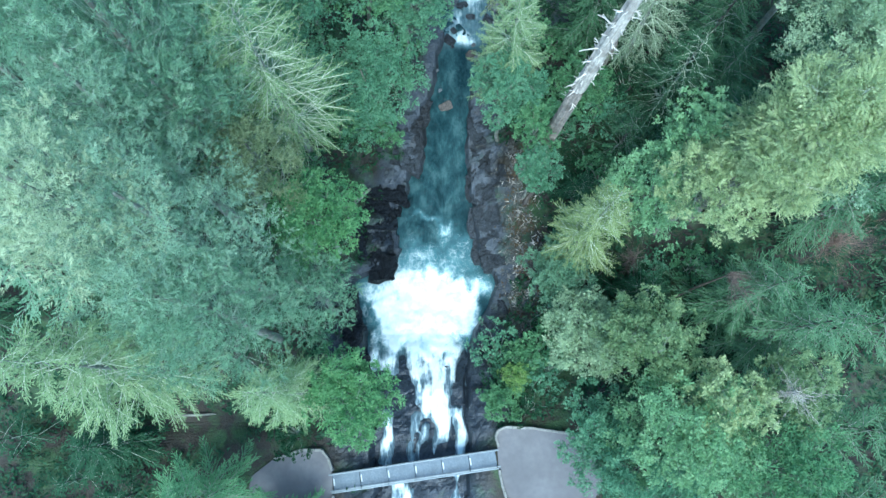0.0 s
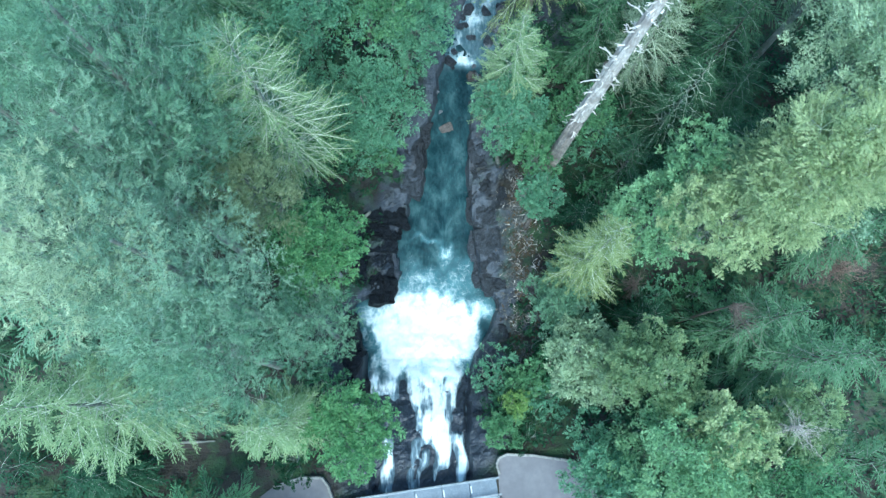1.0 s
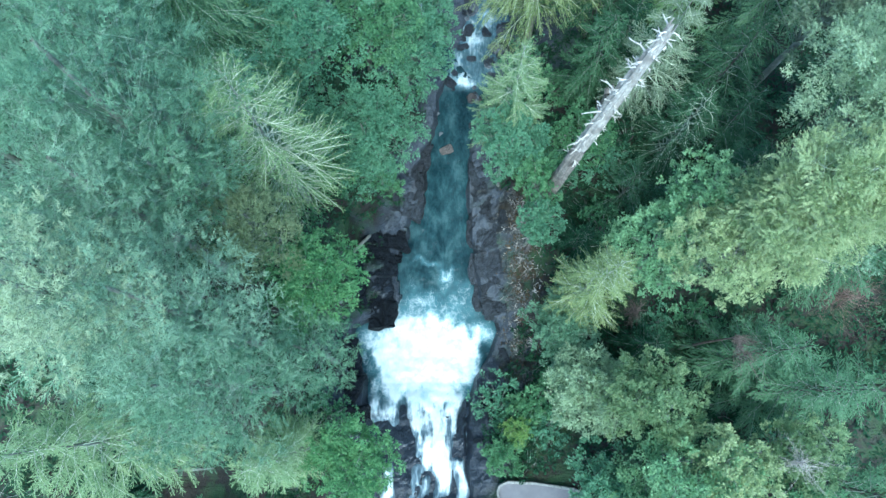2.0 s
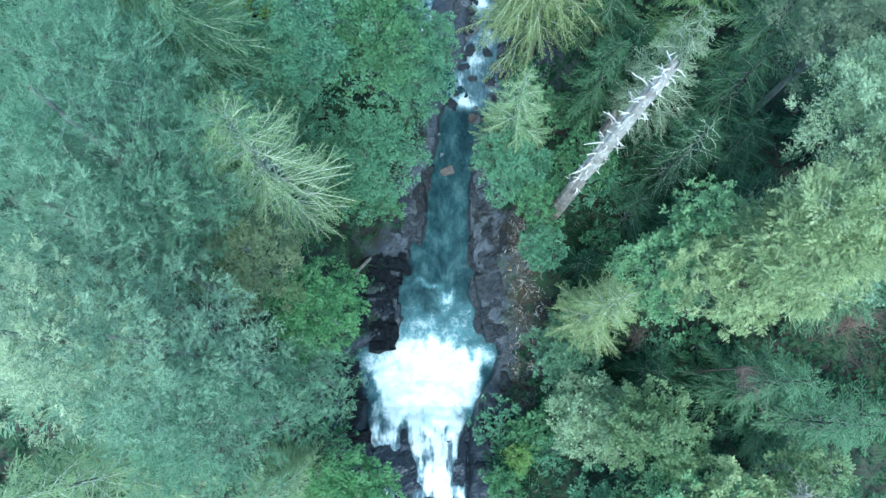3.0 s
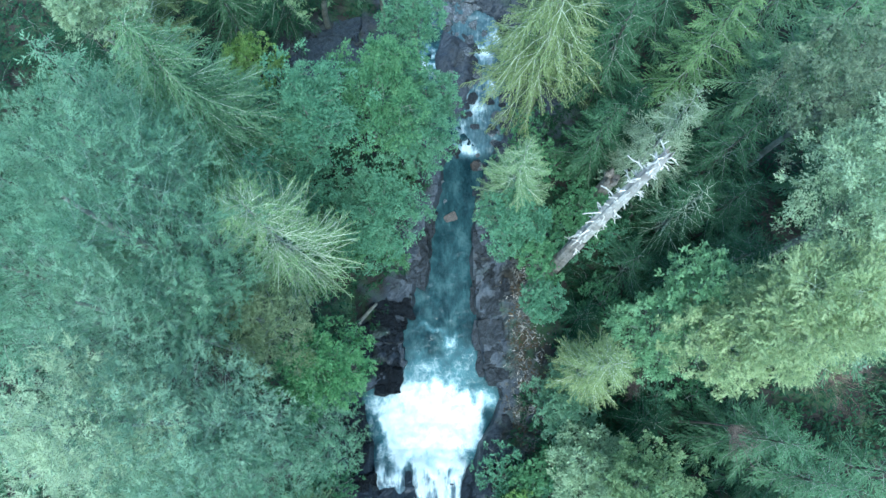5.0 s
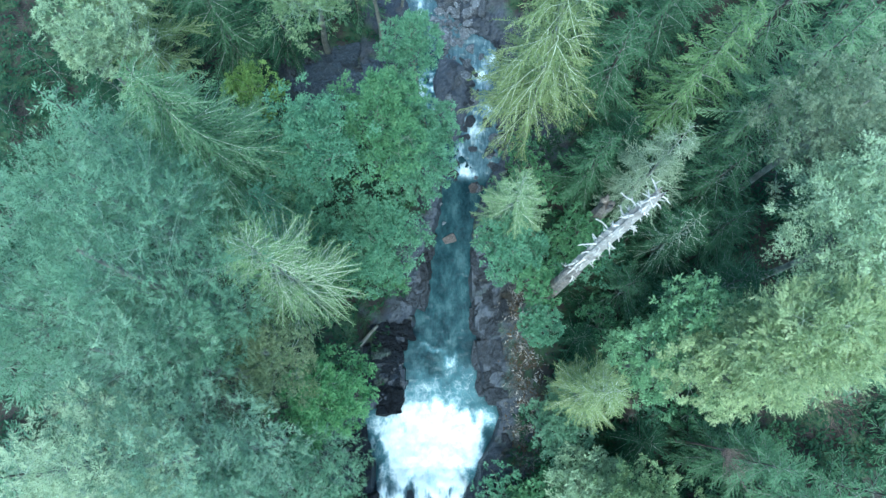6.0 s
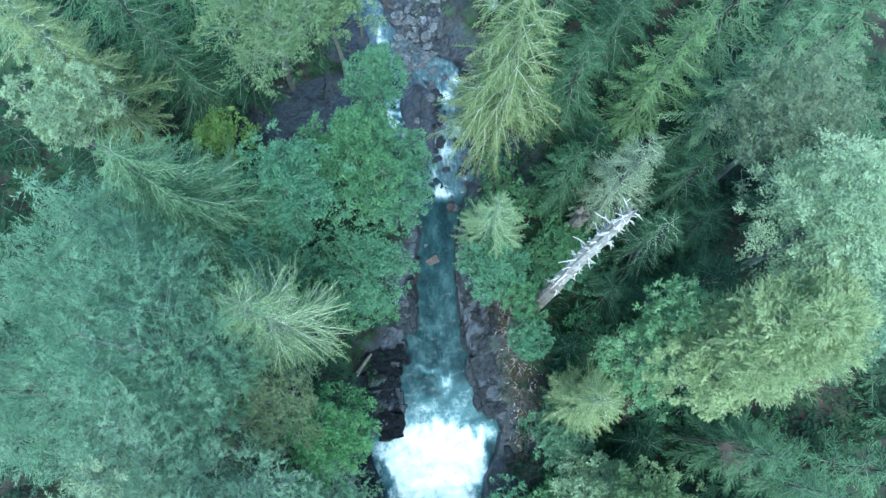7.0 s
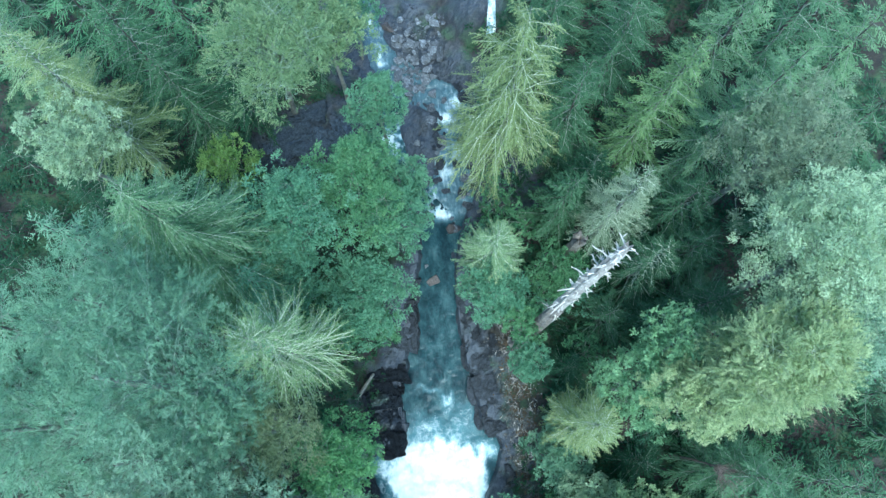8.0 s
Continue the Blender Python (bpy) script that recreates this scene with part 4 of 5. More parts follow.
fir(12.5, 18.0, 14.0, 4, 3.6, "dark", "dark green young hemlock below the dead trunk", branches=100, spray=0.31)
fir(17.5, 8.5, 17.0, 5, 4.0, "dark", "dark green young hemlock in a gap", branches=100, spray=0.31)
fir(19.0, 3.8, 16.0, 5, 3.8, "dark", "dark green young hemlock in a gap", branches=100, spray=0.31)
broad(12.8, 27.6, 14.6, 8, 3.0, "green", "green understorey maple round a broken trunk", lobes=12)
broad(7.2, 2.2, 10.5, 6.0, 2.2, "green", "green shrub beside the waterfall", lobes=11)
broad(5.2, -1.0, 11.4, 7.6, 2.0, "green", "green shrub beside the terrace", lobes=9)
broad(6.5, 0.9, 11.4, 8.0, 1.5, "lemon", "yellow-green bush beside the waterfall", lobes=8, open_part=0.3, slim=0.4)
broad(-5.0, 58.0, 15.0, 6, 3.2, "mid", "green alder leaning over the side of the creek", lobes=14)
fir(24.6, 27.4, 24.0, 6, 4.4, "deep", "green hemlock below a domed maple", branches=120, spray=0.31)
fir(20.6, 21.6, 20.0, 6, 4.0, "deep", "green hemlock below taller trees", branches=110, spray=0.31)
fir(20.0, 47.0, 34.0, 8, 4.8, "deep", "green hemlock farther down the creek", branches=120, spray=0.31)
fir(28.5, 45.0, 40.0, 10, 5.0, "cedar", "green hemlock farther down the creek", branches=120, spray=0.31)
fir(14.5, 51.0, 33.0, 6, 4.8, "deep", "green hemlock farther down the creek", branches=120, spray=0.31)
fir(33.5, 29.0, 37.0, 12, 5.0, "spruce", "green hemlock at the gorge edge", branches=120, spray=0.42)
fir(35.0, 40.0, 40.0, 12, 5.0, "cedar", "green hemlock at the gorge edge", branches=110, spray=0.42)


# the forest goes on around
# the "dark" ones fill shaded gaps, with that shade in their leaf colour
for x, y, top, radius, leaf in ((-27, 8, 46, 5.5, "teal"), (-30, 25, 44, 5.5, "teal"), (-27, -9, 18, 4.5, "dark"), (-33, 33, 18, 4.5, "dark"), (-37, 39, 18, 4.5, "dark"), (-33, 41, 19, 4.5, "dark"), (-31, -7.5, 17, 4.5, "dark"), (-37, 27, 22, 5, "dark"), (-21, -14, 28, 5, "green"), (-35, 15, 42, 5, "teal"),
                                (33, 5, 30, 5, "spruce"), (32, -3, 28, 5, "spruce"), (33, -9, 26, 5, "spruce"), (20, -11, 22, 5, "spruce"), (37, 22, 36, 5, "spruce"), (36, 47, 38, 5, "spruce"), (24, 53, 34, 5, "spruce"), (33, 55, 36, 5, "spruce"),
                                (-37, 56, 34, 5, "spruce"), (-30, 57, 32, 5, "green"), (-14, 58, 26, 5, "spruce"), (-22, 58, 30, 5, "green"), (16, 58, 30, 4.6, "spruce"), (-10, 57, 24, 4, "spruce"), (-39, 45, 20, 5, "dark"), (-41, 38, 17, 5, "dark"), (-44, 41, 18, 5, "dark"), (-40, 29, 20, 5, "dark"), (20, 61, 32, 5, "spruce"), (41, 8, 26, 5, "spruce"), (42, 30, 34, 5, "spruce"), (40, -4, 24, 5, "spruce"), (43, 17, 26, 5, "spruce"), (43, 38, 34, 5, "spruce"), (-40, 22, 34, 5, "spruce"), (-39, 6, 30, 5, "spruce"), (-36, -4, 20, 5, "dark"), (-34, -12, 22, 5, "spruce"), (-43, 34, 18, 5, "dark"), (28, -14, 22, 5, "spruce"), (42, 50, 34, 5, "spruce"), (-40, 64, 30, 5, "spruce"), (-26, 66, 30, 5, "spruce"), (-16, 66, 26, 5, "spruce"), (26, 64, 30, 5, "spruce"), (-35.5, 30, 20, 4.5, "dark"), (-38, 33, 22, 5, "dark"), (40.5, 12, 22, 4.5, "spruce"), (39, 18, 24, 4.5, "spruce")):
    fir(x, y, top, top - 26, radius, leaf, "green hemlock of the surrounding forest", branches=74, spray=0.42, step=0.36)


# ---- the dead trunk ----
def make_snag():
    rng = np.random.default_rng(7)
    foot, top = np.array([8.1, 21.3, ground_at(8.1, 21.3) - 0.3]), np.array([12.75, 24.7, 41.2])
    s = np.linspace(0, 1, 16)
    path = foot + np.outer(s, top - foot) + np.stack([0.12 * np.sin(7 * s), 0.1 * np.sin(5 * s + 1), 0 * s], axis=1)
    r = 0.66 - 0.34 * s ** 1.3
    root = tagged(new("dead_tree"), "tall bare silver-grey dead trunk with broken branch stubs", "tree")

    def shell(name, first, last, mat, seed, label="", jagged=False):
        v, f = tubes(path[None, first:last], r[None, first:last], 16)
        rough = np.random.default_rng(seed)
        ridge = np.tile(1 + rough.normal(0, 0.09, 16), last - first)[:, None]
        mid = np.repeat(path[first:last], 16, axis=0)
        v = mid + (v - mid) * ridge + rough.normal(0, 0.03, v.shape)
        if jagged:
            v[-16:] += (top - foot) / np.linalg.norm(top - foot) * rough.uniform(-0.5, 0.9, 16)[:, None]
            v[-16:] += 0.3 * (mid[-16:] - v[-16:]) * np.array([1, 1, 0])
        hung(name, mesh_of(name, v, f, mat, False), root, label)

    shell("trunk", 0, 9, GREY_TRUNK, 3)
    shell("trunk_top", 8, 16, WEATHERED, 4, "bleached white broken top without bark", True)
    q = np.linspace(0, 1, 7)
    for k in range(84):
        h = 0.46 + 0.54 * (k / 84) ** 0.8 + rng.uniform(-0.01, 0.01)
        if 0.49 < h < 0.53:
            continue
        o = np.array([np.interp(h, s, path[:, i]) for i in range(3)])
        a = k * 2.4 + rng.normal(0, 0.5)
        d = np.array([math.cos(a), math.sin(a), rng.uniform(-0.2, 0.5)])
        ln = np.interp(h, s, r) + (rng.uniform(0.7, 1.4) if k % 13 == 4 else rng.uniform(0.05, 0.45))
        p = o + np.outer(q, d) * ln + np.outer(q ** 2, [0, 0, -0.3 * ln]) + np.cumsum(rng.normal(0, 0.035, (7, 3)), axis=0)
        tw = [p]
        for j in range(3):
            b = p[rng.integers(3, 6)]
            tw.append(b + np.outer(q, rng.normal(0, 0.4, 3) + d * 0.5) * rng.uniform(0.2, 0.55))
        rr = np.stack([(0.085 if j == 0 else 0.04) * (1 - 0.6 * q) for j in range(4)])
        v, f = tubes(np.array(tw), rr, 4)
        hung("stub", mesh_of("stub", v, f, SILVER, True), root)


make_snag()


def make_stump(x, y, top, radius, seed):
    """A trunk snapped off high up, split at the top into upright slabs."""
    rng = np.random.default_rng(seed)
    z = ground_at(x, y) - 0.2
    root = tagged(new("broken_stump"), "grey broken trunk with a split jagged top among hemlocks", "tree")
    root.location = (x, y, z)
    h = np.linspace(0, top - z, 8)
    p = np.stack([0.05 * h * 0.6, 0.02 * h, h], axis=1)
    v, f = tubes(p[None, :7], np.linspace(1.25, 0.95, 7)[None] * radius, 14)
    hung("trunk", mesh_of("trunk", v + rng.normal(0, 0.04, v.shape), f, GREY_TRUNK), root)
    for k in range(5):
        a = k * 1.3 + rng.uniform(-0.3, 0.3)
        o = p[6] + np.array([math.cos(a), math.sin(a), -0.6 / radius]) * radius * 0.6
        t = o + np.array([0.25 * math.cos(a), 0.25 * math.sin(a), rng.uniform(1.2, 2.8)])
        v, f = tubes(np.array([[o, 0.5 * (o + t), t]]), np.array([[0.36, 0.3, 0.08]]) * radius / 0.6, 6)
        hung("splinter", mesh_of("splinter", v + rng.normal(0, 0.03, v.shape), f, GREY_TRUNK), root)


make_stump(14.2, 29.6, 17.6, 0.6, 31)


# ---- rocks ----
def rock_mesh(seed, size, mat, points=26, flatten=0.85):
    """An angular stone: the hull of points strewn in a box, with worn edges."""
    r = random.Random(seed)
    bm = bmesh.new()
    for _ in range(points):
        p = Vector((r.gauss(0, 1), r.gauss(0, 1), r.gauss(0, 1))).normalized()
        p = Vector([max(-0.9, min(0.9, c * 1.1)) * r.uniform(0.7, 1.0) for c in p])
        bm.verts.new((p.x * size[0] * 0.7, p.y * size[1] * 0.7, p.z * size[2] * 0.7 * flatten))
    made = bmesh.ops.convex_hull(bm, input=list(bm.verts))
    loose = [g for g in made["geom_interior"] + made["geom_unused"] if isinstance(g, bmesh.types.BMVert)]
    bmesh.ops.delete(bm, geom=list(set(loose)), context="VERTS")
    bmesh.ops.dissolve_limit(bm, angle_limit=radians(9), verts=bm.verts, edges=bm.edges)
    bmesh.ops.bevel(bm, geom=list(bm.edges), offset=0.06 * min(size), segments=1, affect="EDGES")
    me = bpy.data.meshes.new("stone")
    bm.to_mesh(me)
    bm.free()
    me.materials.append(mat)
    return me


def ledge_mesh(seed, size, mat):
    """A block of bedrock with a flat, cracked top and broken sides."""
    bm = bmesh.new()
    bmesh.ops.create_cube(bm, size=1.0)
    bmesh.ops.subdivide_edges(bm, edges=list(bm.edges), cuts=12, use_grid_fill=True)
    o = Vector((seed * 3.7, seed * 1.3, seed * 0.7))
    for v in bm.verts:
        p = Vector((v.co.x * size[0], v.co.y * size[1], v.co.z * size[2]))
        a, c = noise.noise_vector(p * 0.55 + o), noise.noise_vector(p * 1.7 + o)
        p += Vector((0.55 * a.x + 0.2 * c.x, 0.6 * a.y + 0.2 * c.y, 0.16 * a.z + 0.12 * c.z))
        step = noise.noise(Vector((p.x * 0.7, p.y * 0.45, seed))) * 2.2
        p.z += 0.20 * round(step) + 0.09 * noise.noise(p * 4.0 + o) - 0.25 * max(0.0, 0.12 - abs(noise.noise(p * 0.8 + o * 2))) / 0.12
        v.co = p
    me = bpy.data.meshes.new("ledge")
    bm.to_mesh(me)
    bm.free()
    me.materials.append(mat)
    return me


def put_rock(name, me, x, y, z, turn, label, group):
    ob = tagged(new(name, me), label, "rock", group)
    ob.location, ob.rotation_euler = (x, y, z), (0.1 * math.sin(7 * x), 0.1 * math.cos(5 * y), turn)
    return ob


rr = random.Random(5)
# bedrock ledges: x, y, width, length, height above water, turn
for x, y, a, c, h, turn in ((3.6, 26.6, 1.7, 3.2, 1.2, 0.05), (3.9, 23.4, 2.2, 3.2, 1.3, 0.0), (4.3, 20.2, 2.4, 3.2, 1.45, 0.12), (4.75, 16.9, 2.5, 3.6, 1.55, 0.12), (5.2, 13.6, 2.6, 3.0, 1.5, 0.1), (6.7, 10.9, 2.4, 2.2, 1.1, 0.2),
                            (6.6, 8.4, 2.2, 2.4, 1.5, 0.1), (7.4, 5.6, 2.4, 2.6, 2.4, 0.1), (5.2, 5.2, 1.6, 2.2, 1.7, 0.0), (2.95, 17.2, 0.7, 3.4, 0.35, 0.08), (2.75, 20.6, 0.6, 3.0, 0.35, 0.05), (3.3, 14.0, 0.7, 2.6, 0.35, 0.1), (6.6, 21.4, 2.0, 3.4, 1.9, 0.0),
                            (-3.2, 23.7, 2.2, 2.8, 1.7, -0.2), (-6.9, 21.9, 3.8, 0.8, 2.1, 0.3), (-4.6, 22.5, 2.6, 0.9, 1.7, 0.5), (-3.2, 25.9, 2.2, 3.4, 1.5, -0.1), (-2.3, 29.0, 1.7, 2.8, 0.8, -0.3), (-5.4, 24.4, 2.2, 3.4, 2.8, 0.1)):
    put_rock("rock_ledge", ledge_mesh(int(abs(x) * 9 + y), (a, c, 2.6), ROCK), x, y, h - 1.3, turn, "grey flat-topped bedrock ledge along the pool", "bedrock ledges by the pool")
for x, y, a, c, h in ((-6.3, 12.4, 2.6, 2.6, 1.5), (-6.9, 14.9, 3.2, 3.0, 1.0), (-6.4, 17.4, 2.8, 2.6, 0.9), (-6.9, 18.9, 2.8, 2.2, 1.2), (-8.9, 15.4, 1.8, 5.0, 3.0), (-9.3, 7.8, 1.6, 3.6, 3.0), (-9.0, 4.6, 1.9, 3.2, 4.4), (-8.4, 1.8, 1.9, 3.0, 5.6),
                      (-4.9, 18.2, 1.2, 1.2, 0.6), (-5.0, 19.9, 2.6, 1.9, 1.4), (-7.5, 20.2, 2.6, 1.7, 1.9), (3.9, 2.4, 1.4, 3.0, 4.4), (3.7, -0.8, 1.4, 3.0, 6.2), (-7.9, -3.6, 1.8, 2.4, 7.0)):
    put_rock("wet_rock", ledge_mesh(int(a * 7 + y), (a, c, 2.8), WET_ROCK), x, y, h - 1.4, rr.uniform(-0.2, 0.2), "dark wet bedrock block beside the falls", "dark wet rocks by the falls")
# the flat slab in the hollow: x, y, width, length, height, turn
for x, y, a, c, h, turn in ((-14.2, 48.0, 5.0, 4.2, 1.0, 0.1), (-10.6, 47.4, 3.2, 3.4, 0.8, -0.3), (-17.2, 46.6, 2.8, 3.4, 1.1, 0.3), (-12.0, 51.0, 4.4, 2.6, 1.0, 0.0), (-8.2, 48.6, 2.6, 3.0, 0.7, 0.2)):
    put_rock("rock_slab", ledge_mesh(int(abs(x) * 5 + y), (a, c, 2.0), SLAB_ROCK), x, y, h - 1.0, turn, "blue-grey flat rock slab in a forest hollow", "slabs in the hollow")
# boulders of the creek: x, y, size, material
for x, y, a, mat in ((0.35, 29.9, 1.35, RED_STONE), (3.4, 35.7, 1.5, RED_STONE), (-0.7, 33.6, 0.8, STONE), (-0.3, 31.6, 0.5, STONE), (2.9, 32.5, 0.7, ROCK), (-1.2, 61.8, 1.7, RED_STONE), (4.5, 57.3, 2.0, STONE), (3.0, 52.5, 1.3, STONE),
                     (2.4, 54.6, 1.1, STONE), (3.3, 54.8, 1.0, STONE), (2.0, 41.8, 1.2, ROCK), (2.7, 43.6, 1.5, ROCK), (3.0, 40.3, 0.9, ROCK), (4.6, 43.4, 1.2, ROCK), (2.6, 47.0, 1.3, ROCK), (1.4, 48.6, 1.5, STONE), (0.3, 46.8, 1.3, STONE),
                     (1.9, 51.0, 1.1, ROCK), (6.9, 44.0, 1.2, ROCK), (5.3, 38.2, 1.2, STONE), (6.0, 39.6, 1.0, STONE), (7.6, 48.4, 1.3, ROCK), (3.4, 49.4, 0.8, ROCK), (5.4, 46.4, 0.7, ROCK), (4.2, 51.6, 0.8, STONE), (6.2, 53.2, 1.2, ROCK), (0.8, 50.2, 0.9, ROCK), (-0.8, 44.6, 1.0, ROCK)):
    z = max(ground_at(x, y), float(level(y)))
    put_rock("boulder", rock_mesh(int(abs(x) * 53 + y * 29), (1.1 * a, a * 0.8, a * 0.75), mat, 11), x, y, z + 0.05 * a, rr.uniform(0, 6), "rounded grey-brown boulder in the creek" if mat is not RED_STONE else "reddish-brown boulder in the creek", "boulders of the creek")
edge_kinds = [rock_mesh(700 + k, (1.0, 0.8, 0.7), (ROCK, ROCK, STONE)[k % 3]) for k in range(6)]
for k in range(70):
    y = rr.uniform(35.5, 53)
    e = rr.choice((EDGE_L, EDGE_R))
    x = float(np.interp(y, EDGE_Y, e)) + rr.gauss(0, 0.55)
    s = rr.choice((0.4, 0.5, 0.6, 0.8, 1.0, 1.3))
    ob = put_rock("boulder", edge_kinds[k % 6], x, y, max(ground_at(x, y), float(level(y))) + 0.02, rr.uniform(0, 6), "dark wet boulder at the edge of the rapids", "boulders of the creek")
    ob.scale = (s, s, s * 0.85)
# stones of the gravel bar
bar = tagged(new("gravel_bar"), "bar of loose grey stones between two creek channels", "gravel", kind="structure")
kinds = [rock_mesh(900 + k, (0.62, 0.5, 0.4), STONE, 11) for k in range(8)]
for k in range(260):
    u, w = rr.random(), rr.random()
    y = 53.0 + 9.0 * u
    x = 0.9 + 6.0 * (w - 0.5) * (0.55 + 0.6 * u) + 2.4 * (u - 0.3)
    s = rr.choice((0.35, 0.45, 0.5, 0.6, 0.7, 0.9, 1.1, 1.5, 2.0))
    ob = hung("stone", kinds[k % 8], bar)
    ob.location, ob.rotation_euler, ob.scale = (x, y, max(ground_at(x, y), float(level(y))) + 0.12 * s), (0, rr.uniform(-0.3, 0.3), rr.uniform(0, 6.3)), (s, s, s * 0.8)


def strewn(name, count, spread, size, mat, label, seed, patchy=False, long=1.0):
    """Many small stones joined into one mesh."""
    r = np.random.default_rng(seed)
    base = np.array([[1, 0, 0], [0, 1, 0], [-1, 0, 0], [0, -1, 0], [0, 0, 1], [0, 0, -1]], float)
    tri = np.array([[0, 1, 4], [1, 2, 4], [2, 3, 4], [3, 0, 4], [1, 0, 5], [2, 1, 5], [3, 2, 5], [0, 3, 5]])
    v, f = [], []
    xy = spread(r, count)
    xy = xy[hills(xy[:, 0], xy[:, 1], 1.1, seed, 3) > -0.05] if patchy else xy
    count = len(xy)
    zs = np.maximum(land(xy[:, 0], xy[:, 1])[0], 0 * xy[:, 0] - 9)
    for k in range(count):
        s = size * r.uniform(0.35, 1.0) / r.uniform(0.4, 1.0)
        a = r.uniform(0, 6.3)
        p = base * r.uniform(0.6, 1.2, (6, 1)) * np.array([s * long, s * r.uniform(0.4, 1), s * 0.5])
        p = p @ np.array([[math.cos(a), math.sin(a), 0], [-math.sin(a), math.cos(a), 0], [0, 0, 1]])
        v.append(p + np.array([xy[k, 0], xy[k, 1], zs[k] + 0.02]))
        f.append(tri + 6 * k)
    tagged(hung(name, mesh_of(name, np.concatenate(v), np.concatenate(f), mat)), label, "stones", kind="stuff")


strewn("rubble", 4200, lambda r, n: np.stack([r.normal(7.7, 0.95, n), r.uniform(4, 25, n)], axis=1), 0.12, PALE_STONE, "pale broken rubble on the bank above the ledge", 1, True)
strewn("dry_sticks", 900, lambda r, n: np.stack([r.normal(8.1, 0.9, n), r.uniform(8, 24, n)], axis=1), 0.045, WEATHERED, "pale dry sticks lying on the rocky bank", 6, True, 8.0)
strewn("dry_litter", 4200, lambda r, n: np.stack([r.normal(8.0, 0.9, n), r.choice([22.0, 15.5, 9.0], n) + r.normal(0, 2.0, n)], axis=1), 0.10, RUST, "rust-brown dry leaves and soil among the rubble", 4, True)
strewn("pebbles", 1100, lambda r, n: np.stack([r.normal(2.0, 2.4, n), r.uniform(52, 64, n)], axis=1), 0.09, ROCK, "small grey pebbles of the gravel bar", 2)
strewn("slab_stones", 900, lambda r, n: np.stack([r.normal(-13.5, 2.8, n), r.normal(48.0, 2.2, n)], axis=1), 0.16, ROCK, "loose dark stones on the wet slab", 3)


# ---- logs ----
def log(a, c, radius, mat, label, seed):
    r = np.random.default_rng(seed)
    a, c = np.array(a, float), np.array(c, float)
    s = np.linspace(0, 1, 7)
    p = a + np.outer(s, c - a) + np.cumsum(r.normal(0, 0.03, (7, 3)), axis=0)
    v, f = tubes(p[None], (radius * (1 - 0.4 * s))[None], 9)
    me = mesh_of("log", v, f, mat, True)
    bm = bmesh.new()
    bm.from_mesh(me)
    bmesh.ops.holes_fill(bm, edges=[e for e in bm.edges if e.is_boundary])
    bm.to_mesh(me)
    bm.free()
    tagged(hung("log", me), label, "log", "fallen logs of the gorge")


log((-9.4, 17.4, 4.6), (-7.3, 20.0, 3.0), 0.24, PALE_BARK, "pale fallen log leaning against the rock bank", 1)
for k, (a, c, rad) in enumerate((((6.2, 37.0), (9.8, 38.0), 0.2), ((6.6, 37.6), (10.2, 37.2), 0.16), ((7.0, 36.6), (9.2, 38.6), 0.13), ((10.6, 29.2), (13.4, 29.9), 0.2), ((11.4, 28.6), (13.0, 30.6), 0.16), ((8.2, 18.4), (9.4, 20.0), 0.22), ((0.6, 45.0), (3.4, 45.9), 0.11), ((7.6, 16.4), (8.4, 19.2), 0.1), ((-24.4, -2.4), (-20.6, -2.2), 0.14))):
    za, zc = (max(ground_at(*q), float(level(q[1]))) + rad * 0.9 for q in (a, c))
    log((*a, za), (*c, zc), rad, PALE_BARK if k % 2 == 0 else BARK, "weathered grey fallen log lying on the bank", 10 + k)


# ---- undergrowth ----
def make_undergrowth(count=27000, blades_each=6):
    r = np.random.default_rng(21)
    x, y = r.uniform(-48, 50, count), r.uniform(-18, 70, count)
    z, rock, _ = land(x, y)
    keep = (rock < 0.5) & (np.hypot((x - 9.3) / 6.2, (y + 7.2) / 5.0) > 1) & (np.hypot((x + 14.0) / 6.4, (y + 8.2) / 4.4) > 1) & (r.random(count) < 0.85) & ~((x > 2) & (x < 9.6) & (y > 11) & (y < 25)) & ~((np.abs(x - 2.5) < 5) & (y > 36)) & ~((x > -26) & (x < -18) & (y > -5.2) & (y < -1.8)) & ~((np.abs(x + 13.5) < 5) & (np.abs(y - 48) < 4))
    c = np.stack([x, y, z], axis=1)[keep]
    size = np.repeat(r.uniform(0.4, 1.3, len(c)), blades_each)
    c = np.repeat(c, blades_each, axis=0)
    base = c + r.normal(0, 0.3, c.shape) * np.array([1, 1, 0]) * size[:, None] + np.array([0, 0, 1]) * (r.uniform(0.1, 1.1, len(c)) * size)[:, None]
    way = r.normal(0, 1, c.shape) * np.array([1, 1, 0.35])
    up = np.array([0, 0, 1.0]) + r.normal(0, 0.35, c.shape)
    ln = r.uniform(0.25, 0.55, len(c)) * size
    v, f = blades(base, way, up, ln, ln * 0.5, 0.1)
    # forest-floor shade is carried by the dark leaf colour
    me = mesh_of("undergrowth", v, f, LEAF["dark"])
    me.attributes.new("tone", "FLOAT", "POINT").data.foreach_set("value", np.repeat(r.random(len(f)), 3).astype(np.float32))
    tagged(hung("undergrowth", me), "dark green ferns and shrubs covering the forest floor", "undergrowth", kind="stuff")


make_undergrowth()


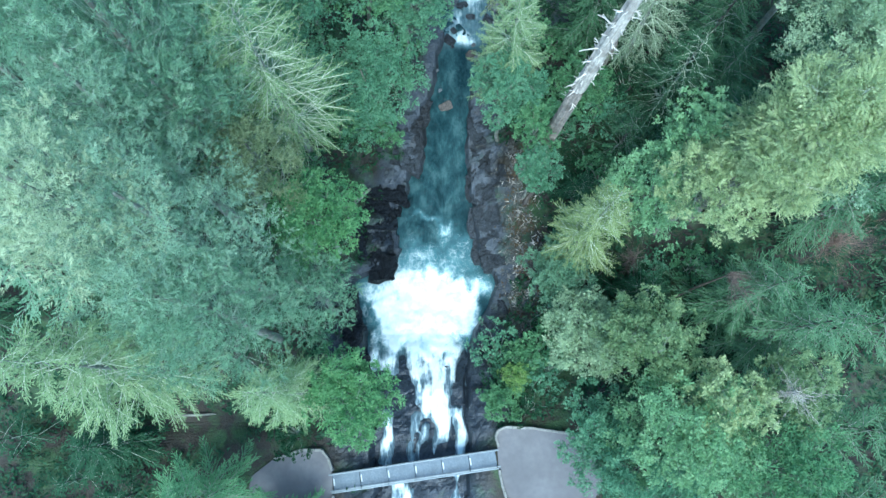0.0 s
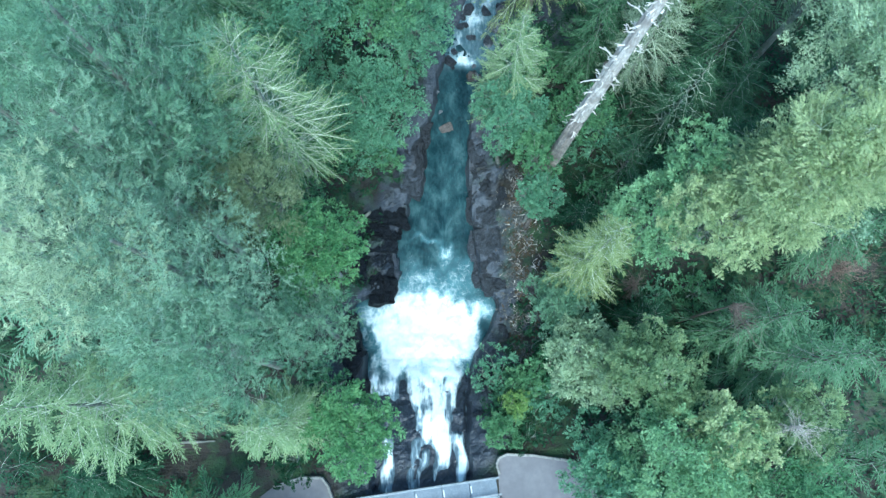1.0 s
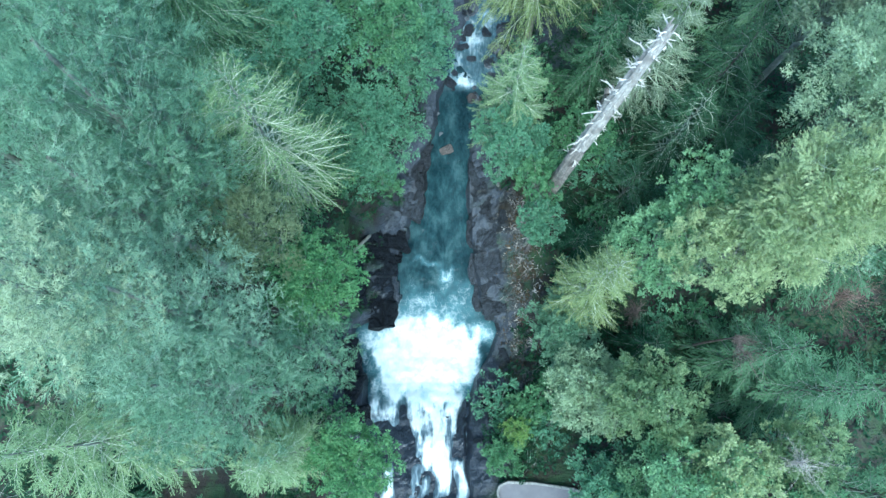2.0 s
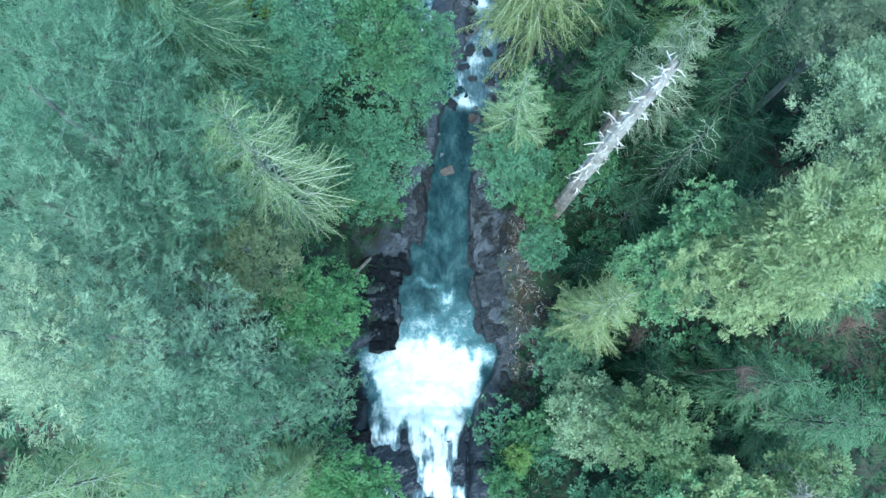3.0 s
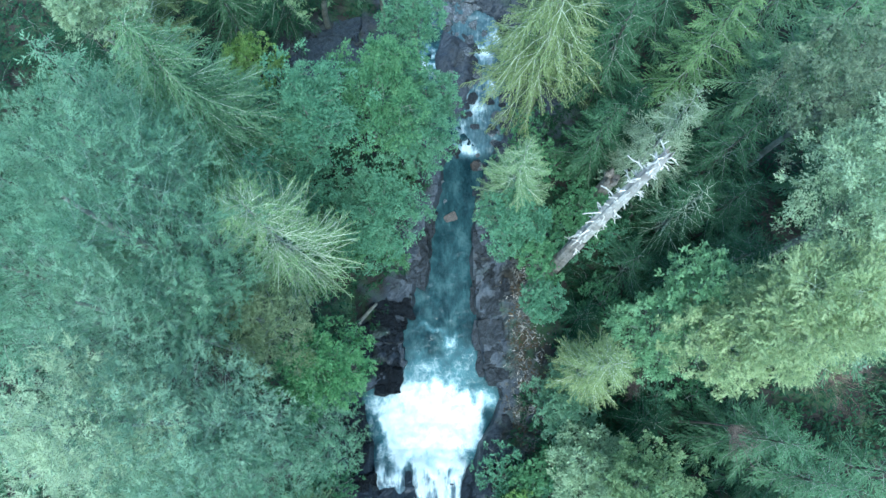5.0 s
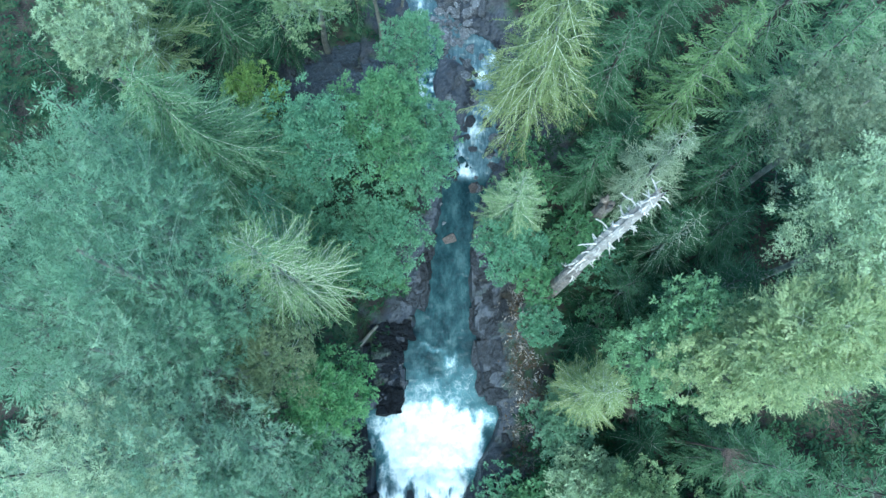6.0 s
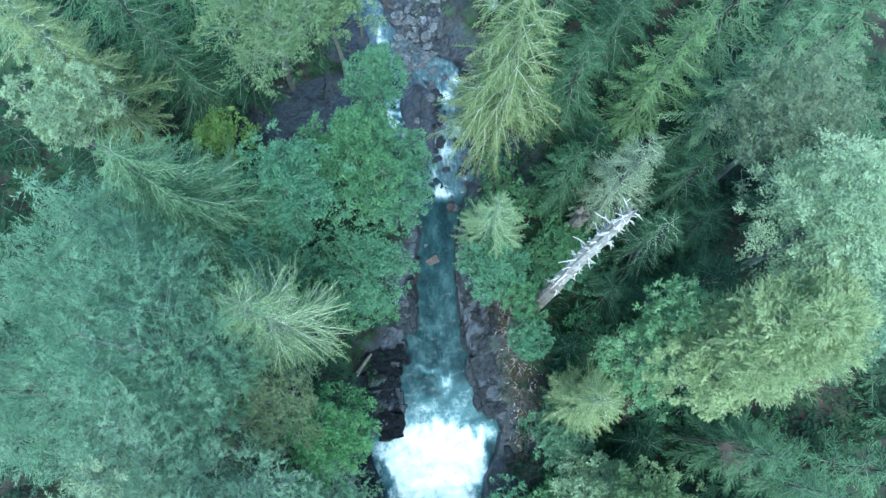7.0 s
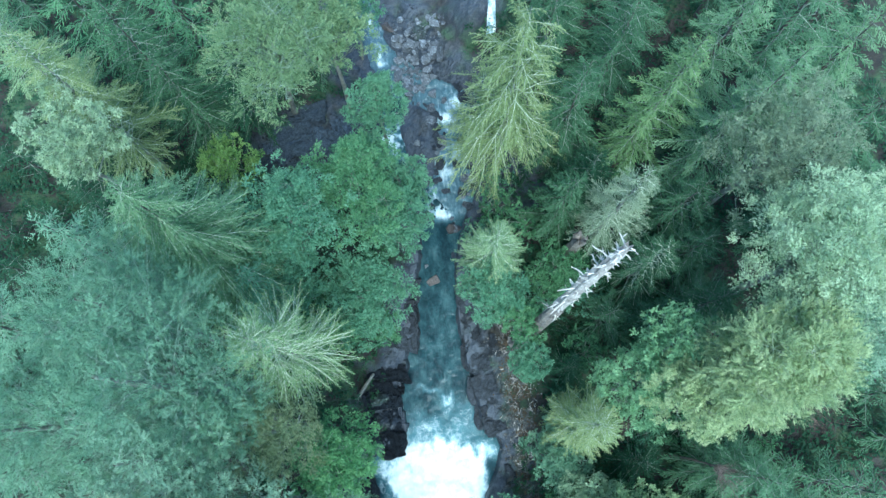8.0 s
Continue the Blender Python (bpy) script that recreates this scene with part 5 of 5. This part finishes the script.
# ---- shrubs of the banks and gaps ----
def make_shrubs():
    r = random.Random(11)
    kinds = []
    for k, (leaf, label) in enumerate((("green", "green leafy shrub on the bank"), ("mid", "dull green leafy shrub on the bank"), ("dark", "dark green shrub with shade in its leaf colour"))):
        shape = leafy_shape(np.random.default_rng(60 + k), 3.2, 0.5, 1.9, lobes=9, clumps=9, leaves=48, blade=0.14, twigs=2)
        kinds.append(tree("shrub", shape, (0, 0, 0), leaf, label, "shrub", BARK, TWIG, "shrubs of the gorge"))
    spots = [(-9.8, 24.2), (-8.4, 24.5), (-7.0, 30.5), (-5.0, 33.0), (-3.2, 34.5), (-3.5, 38.6), (-5.0, 41.5), (-7.5, 43.0), (-10.5, 40.5), (-12.6, 20.4), (-10.8, 11.0), (9.9, 7.0), (9.8, 4.4), (9.2, 1.6), (7.6, -1.4),
             (6.4, 30.4), (6.2, 32.8), (7.6, 35.0), (9.6, 46.5), (8.4, 39.4), (9.0, 42.5), (8.2, 36.4), (9.2, 50.0), (10.8, 39.8), (10.4, 27.6), (11.4, 25.0), (13.0, 22.0), (14.6, 19.4), (12.0, 15.4), (14.8, 12.0), (16.0, 5.6), (19.0, 10.6), (21.0, 4.2), (22.5, 11.0), (14.6, 26.0), (16.6, 28.4), (10.8, 33.6), (19.6, 22.4), (22.0, 29.6),
             (-10.5, 2.6), (-11.4, 5.4), (-13.4, -3.6), (-16.2, 36.0), (-20.0, 41.0), (-23.0, 43.0), (-13.0, 43.0), (6.2, -12.2), (11.0, -12.4), (-8.6, -12.0), (5.0, 3.4), (5.8, 1.6), (30.0, 8.8), (29.0, 0.6), (22.8, 1.6), (21.6, -5.8)]
    for k, (x, y) in enumerate(spots):
        s = r.uniform(0.75, 1.5)
        m = pose(x, y, ground_at(x, y) - 0.25, rz=r.uniform(0, 360))
        one = kinds[k % 3]
        if k < 3:
            one.matrix_basis = m
        else:
            one = copy_thing(one, m)
        one.scale = (s, s, s * r.uniform(0.8, 1.2))


make_shrubs()


# ---- kerbs of the terraces ----
def kerb(name, line, label, seed):
    r = random.Random(seed)
    root = tagged(new(name), label, "kerb", kind="structure")
    for (x0, y0), (x1, y1) in zip(line, line[1:]):
        d = math.hypot(x1 - x0, y1 - y0)
        n = max(1, round(d / 0.55))
        turn = math.atan2(y1 - y0, x1 - x0)
        for k in range(n):
            s = (k + 0.5) / n
            part("kerb_stone", box(bmesh.new(), (d / n - 0.015, 0.22 * r.uniform(0.9, 1.1), 0.60 * r.uniform(0.95, 1.05)), (x0 + (x1 - x0) * s, y0 + (y1 - y0) * s, 9.05), turn + r.uniform(-0.03, 0.03), 0.03), KERB_STONE, root)


kerb("kerb_1", [(4.95, -5.0), (4.7, -4.2), (4.9, -3.6), (5.6, -3.3), (8.0, -3.4), (11.5, -3.9), (13.6, -5.0)], "pale rough stone kerb round the viewing terrace", 1)
kerb("kerb_2", [(5.0, -7.0), (5.2, -8.2), (5.6, -9.5), (6.6, -10.6), (9.0, -11.3)], "pale rough stone kerb round the viewing terrace", 2)
kerb("kerb_3", [(-9.8, -7.1), (-10.2, -6.0), (-10.8, -5.3), (-12.6, -5.3), (-15.0, -6.1)], "pale rough stone kerb round the shaded terrace", 3)
kerb("kerb_4", [(-9.7, -9.2), (-9.6, -10.4), (-10.2, -11.4)], "pale rough stone kerb round the shaded terrace", 4)


# ---- bare shrubs ----
def bare_shrub(x, y, z, size, mat, label, seed, twigs=90):
    r = np.random.default_rng(seed)
    q = np.linspace(0, 1, 6)
    p, w = [], []
    lean = r.normal(0, 0.35, 2)
    for k in range(twigs):
        a, e = r.uniform(0, 6.3), r.uniform(-0.1, 1.1)
        d = np.array([math.cos(a) * math.cos(e) + lean[0], math.sin(a) * math.cos(e) + lean[1], math.sin(e)]) * size * r.uniform(0.25, 1.0)
        o = np.array([0, 0, -r.uniform(0, 0.5) * size])
        path = o + np.outer(q, d) + np.outer(q ** 2, [0, 0, -0.3 * size]) + np.cumsum(r.normal(0, 0.05 * size, (6, 3)), axis=0)
        p.append(path)
        w.append(0.02)
        for j in range(3):
            at = path[r.integers(2, 5)]
            p.append(at + np.outer(q, 0.6 * d + r.normal(0, 0.3 * size, 3)) * r.uniform(0.25, 0.6) + np.cumsum(r.normal(0, 0.02 * size, (6, 3)), axis=0))
            w.append(0.011)
    v, f = tubes(np.array(p), np.array(w)[:, None] * (1 - 0.8 * q), 3)
    root = tagged(new("bare_shrub"), label, "shrub")
    root.location = (x, y, ground_at(x, y) - 0.1)
    h = z - ground_at(x, y)
    tv, tf = tubes(np.array([[[0, 0, 0], [0.1, 0.1, h * 0.5], [0, 0, h]]]), np.array([[0.14, 0.1, 0.05]]), 6)
    hung("stem", mesh_of("stem", tv, tf, mat, True), root)
    hung("twig_mass", mesh_of("twig_mass", v + np.array([0, 0, h]), f, mat, True), root)


bare_shrub(33.4, 12.4, 16.5, 4.6, REDWOOD, "bare reddish-brown dead fir with dry twigs", 1, 110)
bare_shrub(24.2, -0.2, 27.9, 2.6, WEATHERED, "bare grey dead treetop with crooked twigs", 2, 46)
bare_shrub(21.2, 8.4, 25.0, 1.7, DEAD, "dry brown dead treetop beside a hemlock", 3)
bare_shrub(17.0, 11.6, 12.0, 1.7, DEAD, "dry brown dead shrub in a forest gap", 4)
